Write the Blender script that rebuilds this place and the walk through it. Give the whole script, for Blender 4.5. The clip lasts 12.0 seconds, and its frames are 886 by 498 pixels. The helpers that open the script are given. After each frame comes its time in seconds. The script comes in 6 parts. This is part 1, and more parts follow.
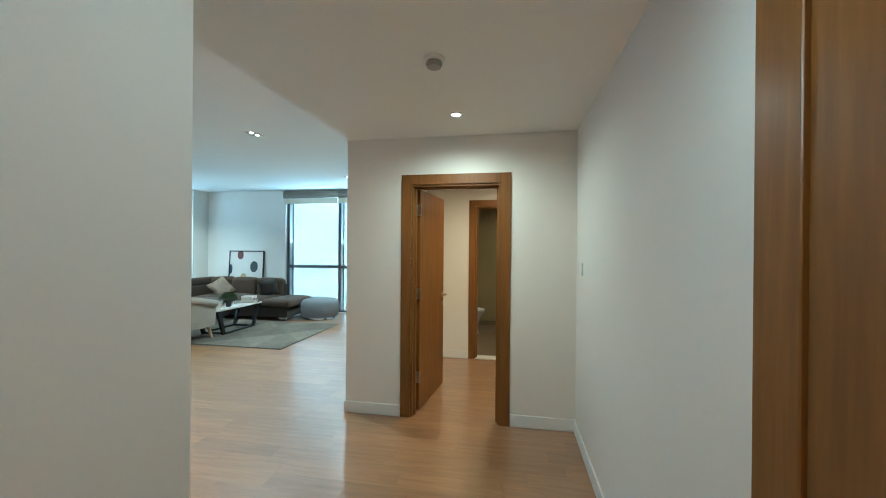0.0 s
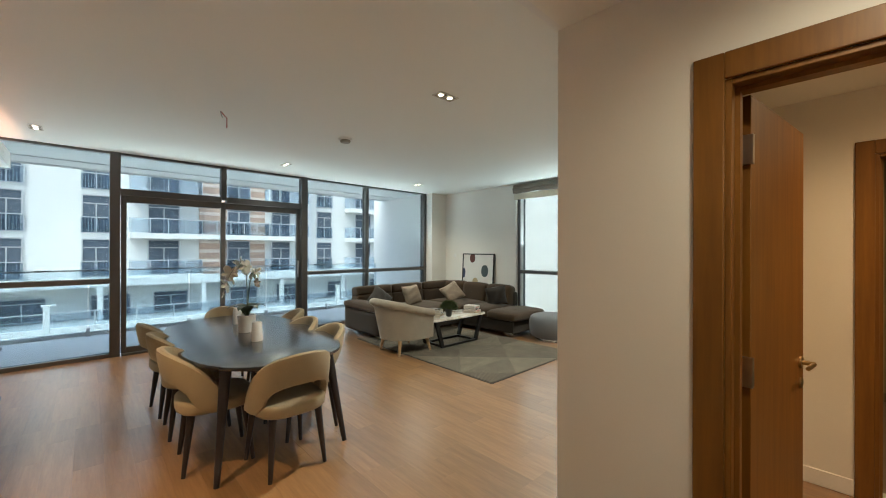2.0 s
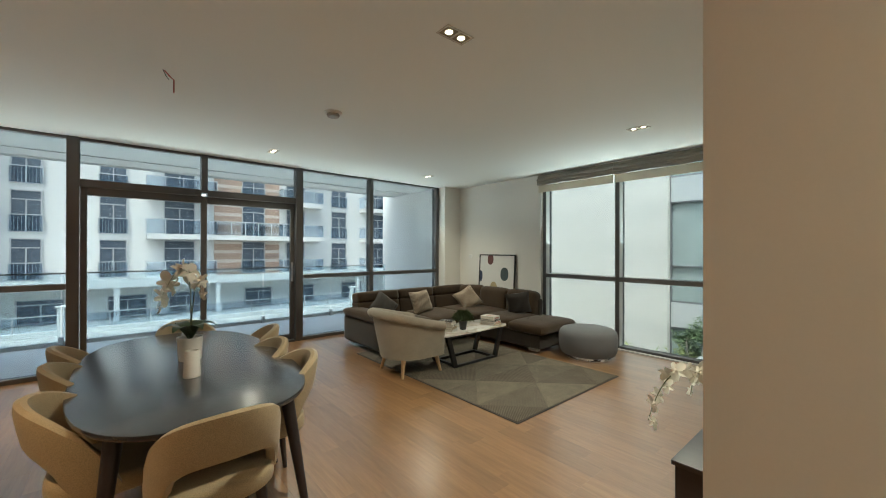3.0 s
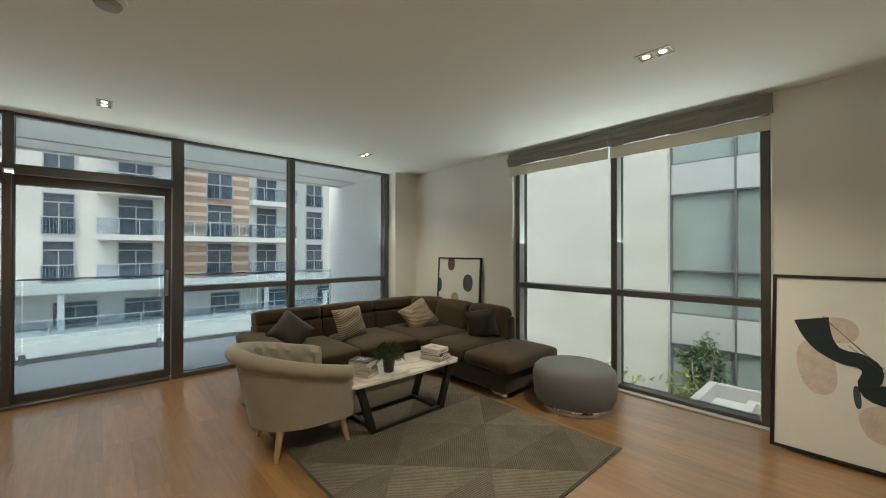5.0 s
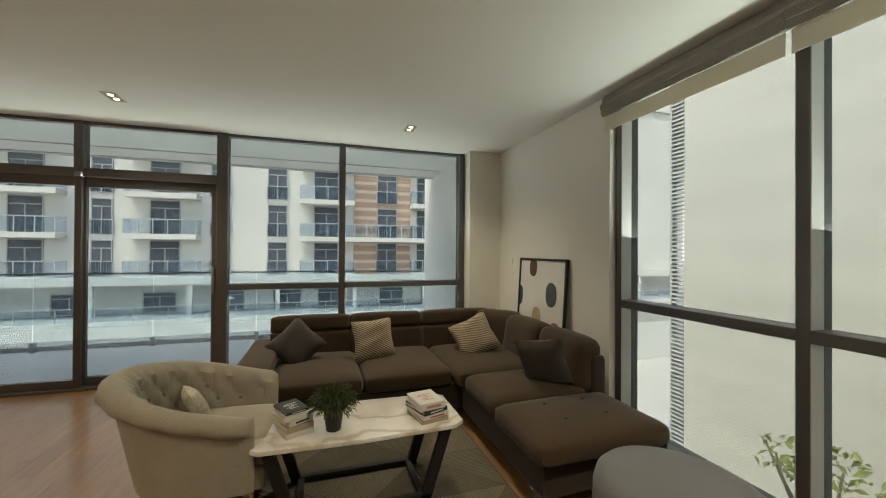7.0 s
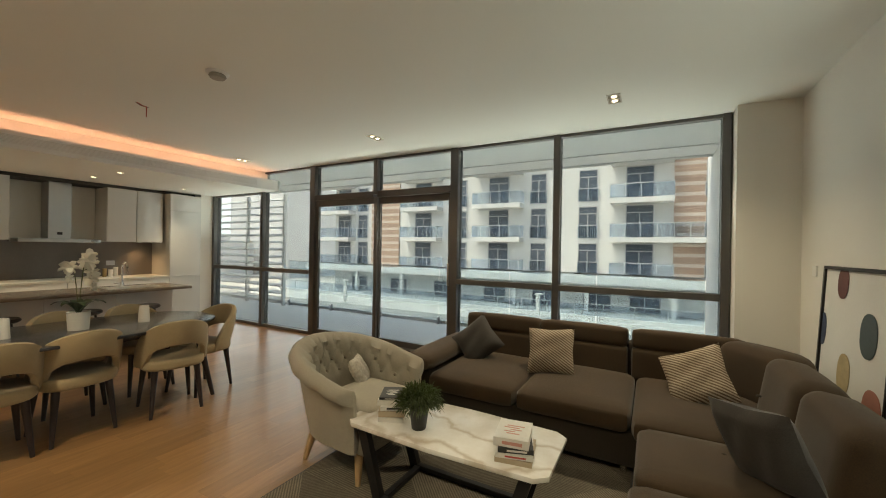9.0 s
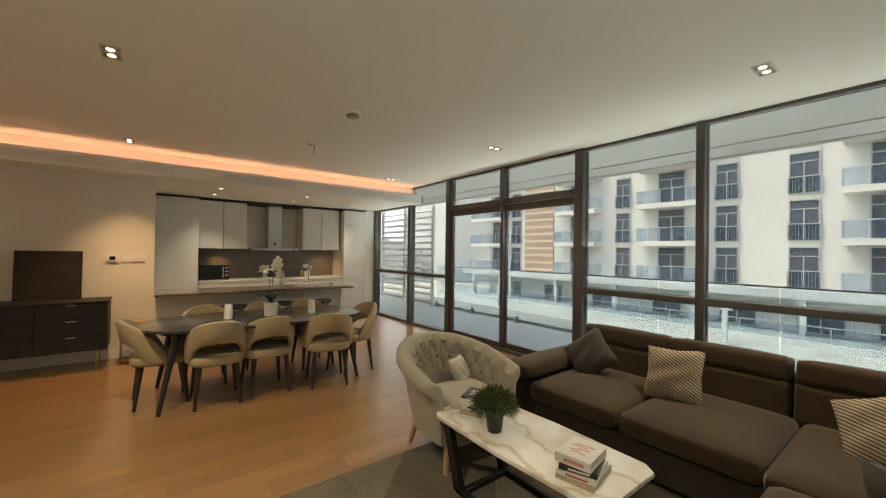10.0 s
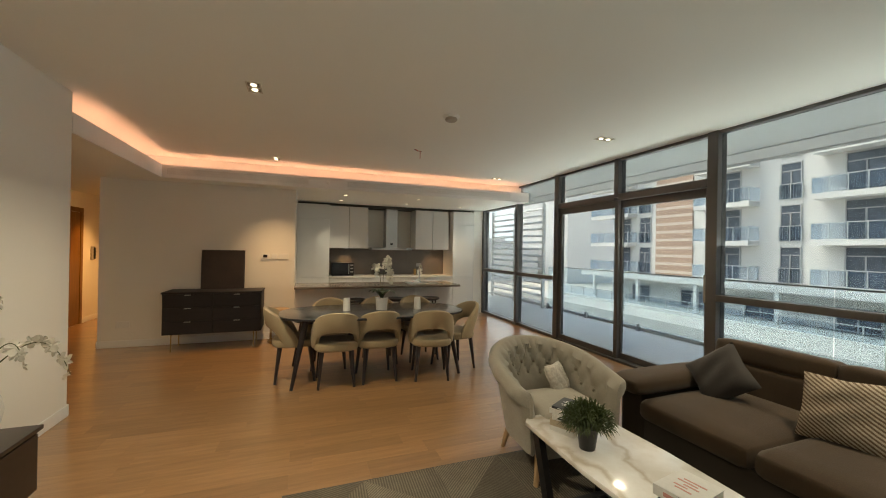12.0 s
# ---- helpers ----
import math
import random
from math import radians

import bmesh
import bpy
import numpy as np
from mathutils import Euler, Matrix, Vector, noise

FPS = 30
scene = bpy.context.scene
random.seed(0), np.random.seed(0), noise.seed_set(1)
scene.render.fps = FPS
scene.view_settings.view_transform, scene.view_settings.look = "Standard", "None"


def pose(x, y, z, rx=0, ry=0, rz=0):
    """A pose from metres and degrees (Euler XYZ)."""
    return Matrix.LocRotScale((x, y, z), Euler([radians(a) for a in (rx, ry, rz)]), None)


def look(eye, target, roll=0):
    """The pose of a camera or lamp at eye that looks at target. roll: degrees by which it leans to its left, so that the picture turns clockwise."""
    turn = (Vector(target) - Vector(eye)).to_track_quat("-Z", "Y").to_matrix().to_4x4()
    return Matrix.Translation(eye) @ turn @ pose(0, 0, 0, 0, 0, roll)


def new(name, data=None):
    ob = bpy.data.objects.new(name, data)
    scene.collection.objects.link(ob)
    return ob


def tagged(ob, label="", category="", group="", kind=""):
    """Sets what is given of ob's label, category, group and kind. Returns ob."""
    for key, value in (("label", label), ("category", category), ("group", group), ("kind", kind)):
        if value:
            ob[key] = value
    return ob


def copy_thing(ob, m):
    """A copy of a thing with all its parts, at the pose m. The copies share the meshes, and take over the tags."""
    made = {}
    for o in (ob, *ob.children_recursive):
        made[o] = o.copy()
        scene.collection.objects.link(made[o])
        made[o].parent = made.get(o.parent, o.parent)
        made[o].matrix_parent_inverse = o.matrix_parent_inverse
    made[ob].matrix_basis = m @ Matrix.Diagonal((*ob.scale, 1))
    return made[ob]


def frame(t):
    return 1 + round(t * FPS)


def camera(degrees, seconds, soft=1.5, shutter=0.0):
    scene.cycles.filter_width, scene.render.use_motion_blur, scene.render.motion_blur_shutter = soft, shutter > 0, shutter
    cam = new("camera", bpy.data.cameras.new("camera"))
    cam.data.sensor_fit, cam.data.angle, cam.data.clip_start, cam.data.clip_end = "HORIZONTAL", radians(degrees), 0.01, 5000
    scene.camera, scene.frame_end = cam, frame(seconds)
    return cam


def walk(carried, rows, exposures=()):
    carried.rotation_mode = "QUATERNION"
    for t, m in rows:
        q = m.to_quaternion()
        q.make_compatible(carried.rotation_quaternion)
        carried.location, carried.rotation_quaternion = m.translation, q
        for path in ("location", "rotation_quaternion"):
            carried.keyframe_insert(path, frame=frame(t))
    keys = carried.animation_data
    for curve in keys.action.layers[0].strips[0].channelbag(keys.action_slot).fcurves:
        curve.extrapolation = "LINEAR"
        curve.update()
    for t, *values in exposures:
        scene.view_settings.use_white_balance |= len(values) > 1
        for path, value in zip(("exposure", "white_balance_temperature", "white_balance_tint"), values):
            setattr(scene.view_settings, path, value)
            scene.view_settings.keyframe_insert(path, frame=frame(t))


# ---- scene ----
cam = camera(99.0, 12.0, soft=1.05)
# seconds, x, y, z, yaw, pitch, roll
PATH = [
    (0.0, 0.061, -0.287, 1.459, 10.22, -0.08, -0.47),
    (0.5, 0.050, 0.176, 1.466, 18.47, -0.10, -0.42),
    (1.0, -0.053, 0.626, 1.464, 28.94, -0.12, -0.38),
    (1.5, -0.254, 1.023, 1.462, 39.43, -0.07, -0.24),
    (2.0, -0.524, 1.396, 1.461, 46.84, 0.05, -0.17),
    (2.5, -0.847, 1.713, 1.463, 49.30, 0.14, -0.24),
    (3.0, -1.162, 2.057, 1.456, 49.34, 0.13, -0.13),
    (3.5, -1.448, 2.383, 1.455, 48.27, 0.23, -0.18),
    (3.7, -1.536, 2.521, 1.458, 47.62, 0.23, -0.07),
    (5.3, -2.082, 3.825, 1.463, 47.47, 0.36, -0.04),
    (5.5, -2.156, 4.004, 1.460, 49.32, 0.39, -0.08),
    (6.0, -2.272, 4.468, 1.465, 56.37, 0.33, -0.18),
    (6.5, -2.372, 4.924, 1.454, 63.30, 0.35, -0.13),
    (6.7, -2.408, 5.095, 1.448, 66.65, 0.34, -0.20),
    (8.3, -2.657, 6.190, 1.437, 101.69, 0.23, -0.86),
    (8.5, -2.712, 6.309, 1.440, 106.57, 0.18, -0.90),
    (9.0, -2.873, 6.520, 1.440, 118.87, 0.00, -0.97),
    (9.5, -3.001, 6.731, 1.458, 131.23, 0.22, -0.95),
    (10.0, -3.084, 6.938, 1.463, 142.39, 0.46, -0.82),
    (10.5, -3.116, 7.111, 1.459, 150.87, 0.60, -0.71),
    (11.0, -3.132, 7.193, 1.466, 155.51, 0.60, -0.75),
    (11.5, -3.146, 7.166, 1.471, 158.07, 0.53, -0.84),
    (12.0, -3.243, 6.998, 1.471, 159.72, 0.12, -1.00),
]
# seconds, stops, kelvin, tint
EXPOSURES = [(0.0, 3.12, 4080, -18), (0.5, 2.96, 4160, -14), (1.0, 2.68, 5000, -5), (1.5, 2.66, 5350, -5), (2.5, 2.40, 5750, -5), (3.5, 2.18, 5850, -6), (5.5, 1.97, 6400, -2), (6.5, 1.93, 6600, -2), (8.5, 2.08, 7200, -2),
             (9.5, 2.13, 7000, -1), (10.2, 2.13, 7200, 1), (11.0, 2.15, 6950, 1), (12.0, 2.15, 6700, -1)]
walk(cam, [(t, pose(x, y, z, 90 + pitch, roll, yaw)) for t, x, y, z, yaw, pitch, roll in PATH], EXPOSURES)

# ---- daylight ----
world = bpy.data.worlds.new("daylight")
scene.world = world
world.use_nodes = True
wn = world.node_tree
sky = wn.nodes.new("ShaderNodeTexSky")
sky.sky_type = "NISHITA"
sky.sun_disc = False
sky.sun_elevation = radians(62)
sky.sun_rotation = radians(142)
sky.air_density, sky.dust_density, sky.ozone_density = 1.0, 6.0, 1.0
wn.links.new(sky.outputs["Color"], wn.nodes["Background"].inputs["Color"])
wn.nodes["Background"].inputs["Strength"].default_value = 0.15
sun = new("sun", bpy.data.lights.new("sun", "SUN"))
sun.data.energy = 0.9
sun.data.angle = radians(16)
sun.data.color = (1.0, 0.95, 0.88)
sun.matrix_world = look((0, 0, 0), (-math.cos(radians(62)) * math.sin(radians(142)), -math.cos(radians(62)) * math.cos(radians(142)), -math.sin(radians(62))))


def ceiling_fill_lamp(x, y, z, sx, sy, watts):
    """Added lamp in a window's opening, standing in for daylight on the ceiling."""
    L = bpy.data.lights.new("added_window_fill", "AREA")
    L.shape, L.size, L.size_y, L.energy, L.color = "RECTANGLE", sx, sy, watts, (0.93, 0.99, 0.98)
    ob = new("added_window_fill", L)
    ob.matrix_world = pose(x, y, z, 180, 0, 0)


ceiling_fill_lamp(-7.42, 3.9, 1.56, 0.10, 6.4, 8)
ceiling_fill_lamp(-7.42, -0.35, 1.56, 0.10, 1.3, 1.5)
ceiling_fill_lamp(-3.73, 7.86, 1.56, 2.4, 0.10, 5.5)

# ---- materials ----
def nodes_of(name):
    m = bpy.data.materials.new(name)
    m.use_nodes = True
    nt = m.node_tree
    return m, nt, nt.nodes["Principled BSDF"]


def link(nt, a, b):
    nt.links.new(a, b)


def noise_node(nt, scale, detail=4, vec=None, rough=0.55):
    n = nt.nodes.new("ShaderNodeTexNoise")
    n.inputs["Scale"].default_value = scale
    n.inputs["Detail"].default_value = detail
    n.inputs["Roughness"].default_value = rough
    if vec is not None:
        link(nt, vec, n.inputs["Vector"])
    return n


def ramp_node(nt, fac, stops):
    r = nt.nodes.new("ShaderNodeValToRGB")
    while len(r.color_ramp.elements) < len(stops):
        r.color_ramp.elements.new(0.5)
    for e, (p, c) in zip(r.color_ramp.elements, stops):
        e.position, e.color = p, (*c, 1)
    link(nt, fac, r.inputs["Fac"])
    return r


def mix_node(nt, fac, a, b, kind="MIX"):
    m = nt.nodes.new("ShaderNodeMix")
    m.data_type, m.blend_type = "RGBA", kind
    for sock, v in ((m.inputs["Factor"], fac), (m.inputs["A"], a), (m.inputs["B"], b)):
        if isinstance(v, (int, float)):
            sock.default_value = v
        elif isinstance(v, tuple):
            sock.default_value = (*v, 1)
        else:
            link(nt, v, sock)
    return m.outputs["Result"]


def coords(nt, stretch=(1, 1, 1), turn=(0, 0, 0)):
    c = nt.nodes.new("ShaderNodeTexCoord")
    mp = nt.nodes.new("ShaderNodeMapping")
    mp.inputs["Scale"].default_value = stretch
    mp.inputs["Rotation"].default_value = turn
    link(nt, c.outputs["Object"], mp.inputs["Vector"])
    return mp.outputs["Vector"]


def bump_node(nt, bs, height, strength, dist=0.01):
    b = nt.nodes.new("ShaderNodeBump")
    b.inputs["Strength"].default_value = strength
    b.inputs["Distance"].default_value = dist
    link(nt, height, b.inputs["Height"])
    link(nt, b.outputs["Normal"], bs.inputs["Normal"])


def shade(c, k):
    return tuple(max(0.0, min(1.0, v * k)) for v in c)


def plain(name, col, rough=0.5, metal=0.0, var=0.08, big=1.5, fine=60, bump=0.08, rvar=0.1, coat=0.0, stretch=(1, 1, 1), sheen=0.0):
    m, nt, bs = nodes_of(name)
    v = coords(nt, stretch)
    a = noise_node(nt, big, 3, v)
    b = noise_node(nt, fine, 3, v)
    r1 = ramp_node(nt, a.outputs["Fac"], [(0.3, shade(col, 1 - var)), (0.7, shade(col, 1 + var))])
    r2 = ramp_node(nt, b.outputs["Fac"], [(0.3, shade((1, 1, 1), 1 - var)), (0.7, (1, 1, 1))])
    link(nt, mix_node(nt, 1.0, r1.outputs["Color"], r2.outputs["Color"], "MULTIPLY"), bs.inputs["Base Color"])
    mr = nt.nodes.new("ShaderNodeMapRange")
    mr.inputs["To Min"].default_value, mr.inputs["To Max"].default_value = max(0.02, rough - rvar), min(1, rough + rvar)
    link(nt, a.outputs["Fac"], mr.inputs["Value"])
    link(nt, mr.outputs["Result"], bs.inputs["Roughness"])
    bs.inputs["Metallic"].default_value = metal
    bs.inputs["Coat Weight"].default_value = coat
    bs.inputs["Sheen Weight"].default_value = sheen
    if bump:
        bump_node(nt, bs, b.outputs["Fac"], bump, 0.004)
    return m


def wood(name, dark, light, rough=0.35, grain=(1, 14, 14), coat=0.2, rand=0.25, bump=0.06):
    """Straight-grained wood along local x, with a tone of its own for each board."""
    m, nt, bs = nodes_of(name)
    oi = nt.nodes.new("ShaderNodeObjectInfo")
    geo = nt.nodes.new("ShaderNodeNewGeometry")
    tone = nt.nodes.new("ShaderNodeMath")
    tone.operation = "ADD"
    link(nt, oi.outputs["Random"], tone.inputs[0])
    link(nt, geo.outputs["Random Per Island"], tone.inputs[1])
    frac = nt.nodes.new("ShaderNodeMath")
    frac.operation = "FRACT"
    link(nt, tone.outputs["Value"], frac.inputs[0])
    c = nt.nodes.new("ShaderNodeTexCoord")
    off = nt.nodes.new("ShaderNodeVectorMath")
    off.operation = "MULTIPLY_ADD"
    comb = nt.nodes.new("ShaderNodeCombineXYZ")
    for s in ("X", "Y", "Z"):
        link(nt, frac.outputs["Value"], comb.inputs[s])
    link(nt, comb.outputs["Vector"], off.inputs[0])
    off.inputs[1].default_value = (7.3, 3.1, 5.7)
    link(nt, c.outputs["Object"], off.inputs[2])
    mp = nt.nodes.new("ShaderNodeMapping")
    mp.inputs["Scale"].default_value = grain
    link(nt, off.outputs["Vector"], mp.inputs["Vector"])
    n1 = noise_node(nt, 2.2, 6, mp.outputs["Vector"], 0.6)
    n2 = noise_node(nt, 9, 4, mp.outputs["Vector"], 0.6)
    r = ramp_node(nt, n1.outputs["Fac"], [(0.28, dark), (0.72, light)])
    r2 = ramp_node(nt, n2.outputs["Fac"], [(0.3, (0.9, 0.89, 0.88)), (0.7, (1, 1, 1))])
    base = mix_node(nt, 1.0, r.outputs["Color"], r2.outputs["Color"], "MULTIPLY")
    r3 = ramp_node(nt, frac.outputs["Value"], [(0.0, shade((1, 1, 1), 1 - rand)), (1.0, (1, 1, 1))])
    link(nt, mix_node(nt, 1.0, base, r3.outputs["Color"], "MULTIPLY"), bs.inputs["Base Color"])
    bs.inputs["Roughness"].default_value = rough
    bs.inputs["Coat Weight"].default_value = coat
    bs.inputs["Coat Roughness"].default_value = 0.25
    bs.inputs["Coat IOR"].default_value = 1.65
    bump_node(nt, bs, n2.outputs["Fac"], bump, 0.002)
    return m


def fabric(name, col, weave=700, var=0.12, rough=0.9, big=3.0, bump=0.25):
    m, nt, bs = nodes_of(name)
    v = coords(nt)
    a = noise_node(nt, big, 4, v)
    w = noise_node(nt, weave * 0.4, 2, v)
    r1 = ramp_node(nt, a.outputs["Fac"], [(0.3, shade(col, 1 - var)), (0.7, shade(col, 1 + var))])
    r2 = ramp_node(nt, w.outputs["Fac"], [(0.35, (0.72, 0.72, 0.72)), (0.65, (1, 1, 1))])
    link(nt, mix_node(nt, 1.0, r1.outputs["Color"], r2.outputs["Color"], "MULTIPLY"), bs.inputs["Base Color"])
    bs.inputs["Roughness"].default_value = rough
    bs.inputs["Sheen Weight"].default_value = 0.15
    mix = nt.nodes.new("ShaderNodeMath")
    mix.operation = "ADD"
    link(nt, w.outputs["Fac"], mix.inputs[0])
    link(nt, a.outputs["Fac"], mix.inputs[1])
    bump_node(nt, bs, mix.outputs["Value"], bump, 0.004)
    return m


def striped(name, a, b, pitch, turn=(0, 0, 0), rough=0.9, width=0.5):
    m, nt, bs = nodes_of(name)
    v = coords(nt, turn=turn)
    w = nt.nodes.new("ShaderNodeTexWave")
    w.inputs["Scale"].default_value = 0.314 / pitch
    w.inputs["Distortion"].default_value = 0.6
    w.inputs["Detail"].default_value = 2
    link(nt, v, w.inputs["Vector"])
    r = ramp_node(nt, w.outputs["Fac"], [(width - 0.12, a), (width + 0.12, b)])
    n = noise_node(nt, 120, 3, v)
    r2 = ramp_node(nt, n.outputs["Fac"], [(0.3, (0.75, 0.75, 0.75)), (0.7, (1, 1, 1))])
    n3 = noise_node(nt, 5, 5, v, 0.65)
    r3 = ramp_node(nt, n3.outputs["Fac"], [(0.3, (0.72, 0.71, 0.70)), (0.7, (1, 1, 1))])
    two = mix_node(nt, 1.0, r.outputs["Color"], r2.outputs["Color"], "MULTIPLY")
    link(nt, mix_node(nt, 1.0, two, r3.outputs["Color"], "MULTIPLY"), bs.inputs["Base Color"])
    bs.inputs["Roughness"].default_value = rough
    bump_node(nt, bs, w.outputs["Fac"], 0.3, 0.004)
    return m


def glass(name, tint=(0.93, 0.96, 0.97), gloss=0.02, veil_mix=0.05, most=0.35):
    m, nt, bs = nodes_of(name)
    nt.nodes.remove(bs)
    tr = nt.nodes.new("ShaderNodeBsdfTransparent")
    tr.inputs["Color"].default_value = (*tint, 1)
    gl = nt.nodes.new("ShaderNodeBsdfGlossy")
    gl.inputs["Roughness"].default_value = gloss
    lw = nt.nodes.new("ShaderNodeLayerWeight")
    lw.inputs["Blend"].default_value = 0.5
    pw = nt.nodes.new("ShaderNodeMath")
    pw.operation = "POWER"
    pw.inputs[1].default_value = 4.0
    link(nt, lw.outputs["Facing"], pw.inputs[0])
    fr = nt.nodes.new("ShaderNodeMapRange")
    fr.inputs["To Min"].default_value, fr.inputs["To Max"].default_value = 0.004, most
    link(nt, pw.outputs["Value"], fr.inputs["Value"])
    mx = nt.nodes.new("ShaderNodeMixShader")
    link(nt, fr.outputs["Result"], mx.inputs["Fac"])
    link(nt, tr.outputs["BSDF"], mx.inputs[1])
    link(nt, gl.outputs["BSDF"], mx.inputs[2])
    # pale translucent veil that imitates bright haze over the glass
    veil = nt.nodes.new("ShaderNodeBsdfTranslucent")
    veil.inputs["Color"].default_value = (0.9, 0.93, 0.95, 1)
    dm = nt.nodes.new("ShaderNodeMixShader")
    dm.inputs["Fac"].default_value = veil_mix
    link(nt, mx.outputs["Shader"], dm.inputs[1])
    link(nt, veil.outputs["BSDF"], dm.inputs[2])
    link(nt, dm.outputs["Shader"], nt.nodes["Material Output"].inputs["Surface"])
    return m


def glow(name, col, strength):
    m, nt, bs = nodes_of(name)
    bs.inputs["Base Color"].default_value = (0.8, 0.8, 0.8, 1)
    bs.inputs["Emission Color"].default_value = (*col, 1)
    bs.inputs["Emission Strength"].default_value = strength
    return m


def marble(name):
    m, nt, bs = nodes_of(name)
    v = coords(nt)
    n = noise_node(nt, 3.0, 6, v, 0.6)
    w = nt.nodes.new("ShaderNodeTexWave")
    w.inputs["Scale"].default_value = 1.1
    w.inputs["Distortion"].default_value = 9
    w.inputs["Detail"].default_value = 5
    w.inputs["Detail Scale"].default_value = 1.6
    link(nt, v, w.inputs["Vector"])
    r = ramp_node(nt, w.outputs["Fac"], [(0.0, (0.62, 0.56, 0.48)), (0.06, (0.75, 0.71, 0.66)), (0.2, (0.84, 0.82, 0.79))])
    r2 = ramp_node(nt, n.outputs["Fac"], [(0.35, (0.8, 0.76, 0.7)), (0.6, (1, 1, 1))])
    link(nt, mix_node(nt, 1.0, r.outputs["Color"], r2.outputs["Color"], "MULTIPLY"), bs.inputs["Base Color"])
    bs.inputs["Roughness"].default_value = 0.12
    bs.inputs["Coat Weight"].default_value = 0.4
    return m


MAT_WALL = plain("wall_paint", (0.78, 0.755, 0.70), 0.65, var=0.015, big=0.8, fine=140, bump=0.05)
MAT_CEIL = plain("ceiling_paint", (0.82, 0.81, 0.755), 0.8, var=0.012, big=0.5, fine=160, bump=0.04)
MAT_TRIM = plain("trim_paint", (0.80, 0.79, 0.77), 0.4, var=0.02, fine=80, bump=0.02)
MAT_FLOOR = wood("oak_plank", (0.262, 0.139, 0.055), (0.372, 0.206, 0.087), 0.34, (1.2, 12, 12), 1.0, 0.23)
MAT_GAP = plain("plank_gap", (0.24, 0.13, 0.06), 0.8)
MAT_DOORWOOD = wood("stained_door_wood", (0.145, 0.056, 0.004), (0.235, 0.100, 0.008), 0.45, (12, 12, 0.9), 0.08, 0.08)
MAT_FRAME = plain("bronze_aluminium", (0.125, 0.118, 0.115), 0.40, 0.65, var=0.06, fine=200, bump=0.02)
MAT_GLASS = glass("window_glass", (0.59, 0.61, 0.615), veil_mix=0.0)
MAT_CONCRETE = plain("white_render", (0.74, 0.73, 0.70), 0.85, var=0.05, big=0.4, fine=30, bump=0.15)
MAT_STEEL = plain("brushed_steel", (0.55, 0.55, 0.55), 0.3, 1.0, var=0.04, fine=250, bump=0.03)
MAT_CHROME = plain("chrome", (0.8, 0.8, 0.8), 0.1, 1.0, var=0.02, bump=0)
MAT_BLACK = plain("black_metal", (0.018, 0.017, 0.018), 0.42, 0.2, var=0.1, fine=120, bump=0.04)
MAT_WHITEPLASTIC = plain("white_plastic", (0.78, 0.77, 0.74), 0.4, var=0.02, bump=0)
MAT_SHADE_PHONE_GREY = plain("detector_shade_phone_grey", (0.36, 0.33, 0.28), 0.5, bump=0)
MAT_LED = glow("cove_led", (1.0, 0.45, 0.29), 2.1)
MAT_SPOT = glow("spot_lamp", (1.0, 0.80, 0.58), 1.4)


# ---- mesh helpers ----
def box(bm, x0, x1, y0, y1, z0, z1):
    m = Matrix.Translation(((x0 + x1) / 2, (y0 + y1) / 2, (z0 + z1) / 2)) @ Matrix.Diagonal((abs(x1 - x0), abs(y1 - y0), abs(z1 - z0), 1))
    return bmesh.ops.create_cube(bm, size=1, matrix=m)["verts"]


def rounded(bm, w, seg=2):
    bmesh.ops.bevel(bm, geom=list(bm.edges), offset=w, segments=seg, profile=0.6, affect="EDGES", clamp_overlap=True)
    return bm


def bx(x0, x1, y0, y1, z0, z1, bevel=0.0, seg=2):
    bm = bmesh.new()
    box(bm, x0, x1, y0, y1, z0, z1)
    return rounded(bm, bevel, seg) if bevel else bm


def rod(bm, a, b, r0, r1=None, n=12):
    """A round bar from a to b, tapering from r0 to r1."""
    a, b = Vector(a), Vector(b)
    r1 = r0 if r1 is None else r1
    m = Matrix.Translation((a + b) / 2) @ (b - a).to_track_quat("Z", "Y").to_matrix().to_4x4()
    bmesh.ops.create_cone(bm, cap_ends=True, segments=n, radius1=r0, radius2=r1, depth=(b - a).length, matrix=m)
    return bm


def lathe(profile, n=32, at=(0, 0, 0), sx=1.0, sy=1.0):
    """A turned solid from (radius, height) pairs."""
    bm = bmesh.new()
    rings = []
    for r, z in profile:
        rings.append([bm.verts.new((at[0] + sx * r * math.cos(2 * math.pi * k / n), at[1] + sy * r * math.sin(2 * math.pi * k / n), at[2] + z)) for k in range(n)])
    for lo, hi in zip(rings, rings[1:]):
        for k in range(n):
            bm.faces.new((lo[k], lo[(k + 1) % n], hi[(k + 1) % n], hi[k]))
    if profile[0][0] > 1e-4:
        bm.faces.new(rings[0][::-1])
    if profile[-1][0] > 1e-4:
        bm.faces.new(rings[-1])
    bmesh.ops.remove_doubles(bm, verts=bm.verts, dist=1e-5)
    return bm


def link_mesh(name, bm, material, smooth=True, angle=40):
    me = bpy.data.meshes.new(name)
    bmesh.ops.recalc_face_normals(bm, faces=bm.faces)
    bm.to_mesh(me)
    bm.free()
    if material:
        me.materials.append(material)
    if smooth:
        me.shade_smooth()
        me.set_sharp_from_angle(angle=radians(angle))
    return new(name, me)


def part(name, bm, material, parent, label=""):
    ob = link_mesh(name, bm, material)
    ob.parent = parent
    return tagged(ob, label)


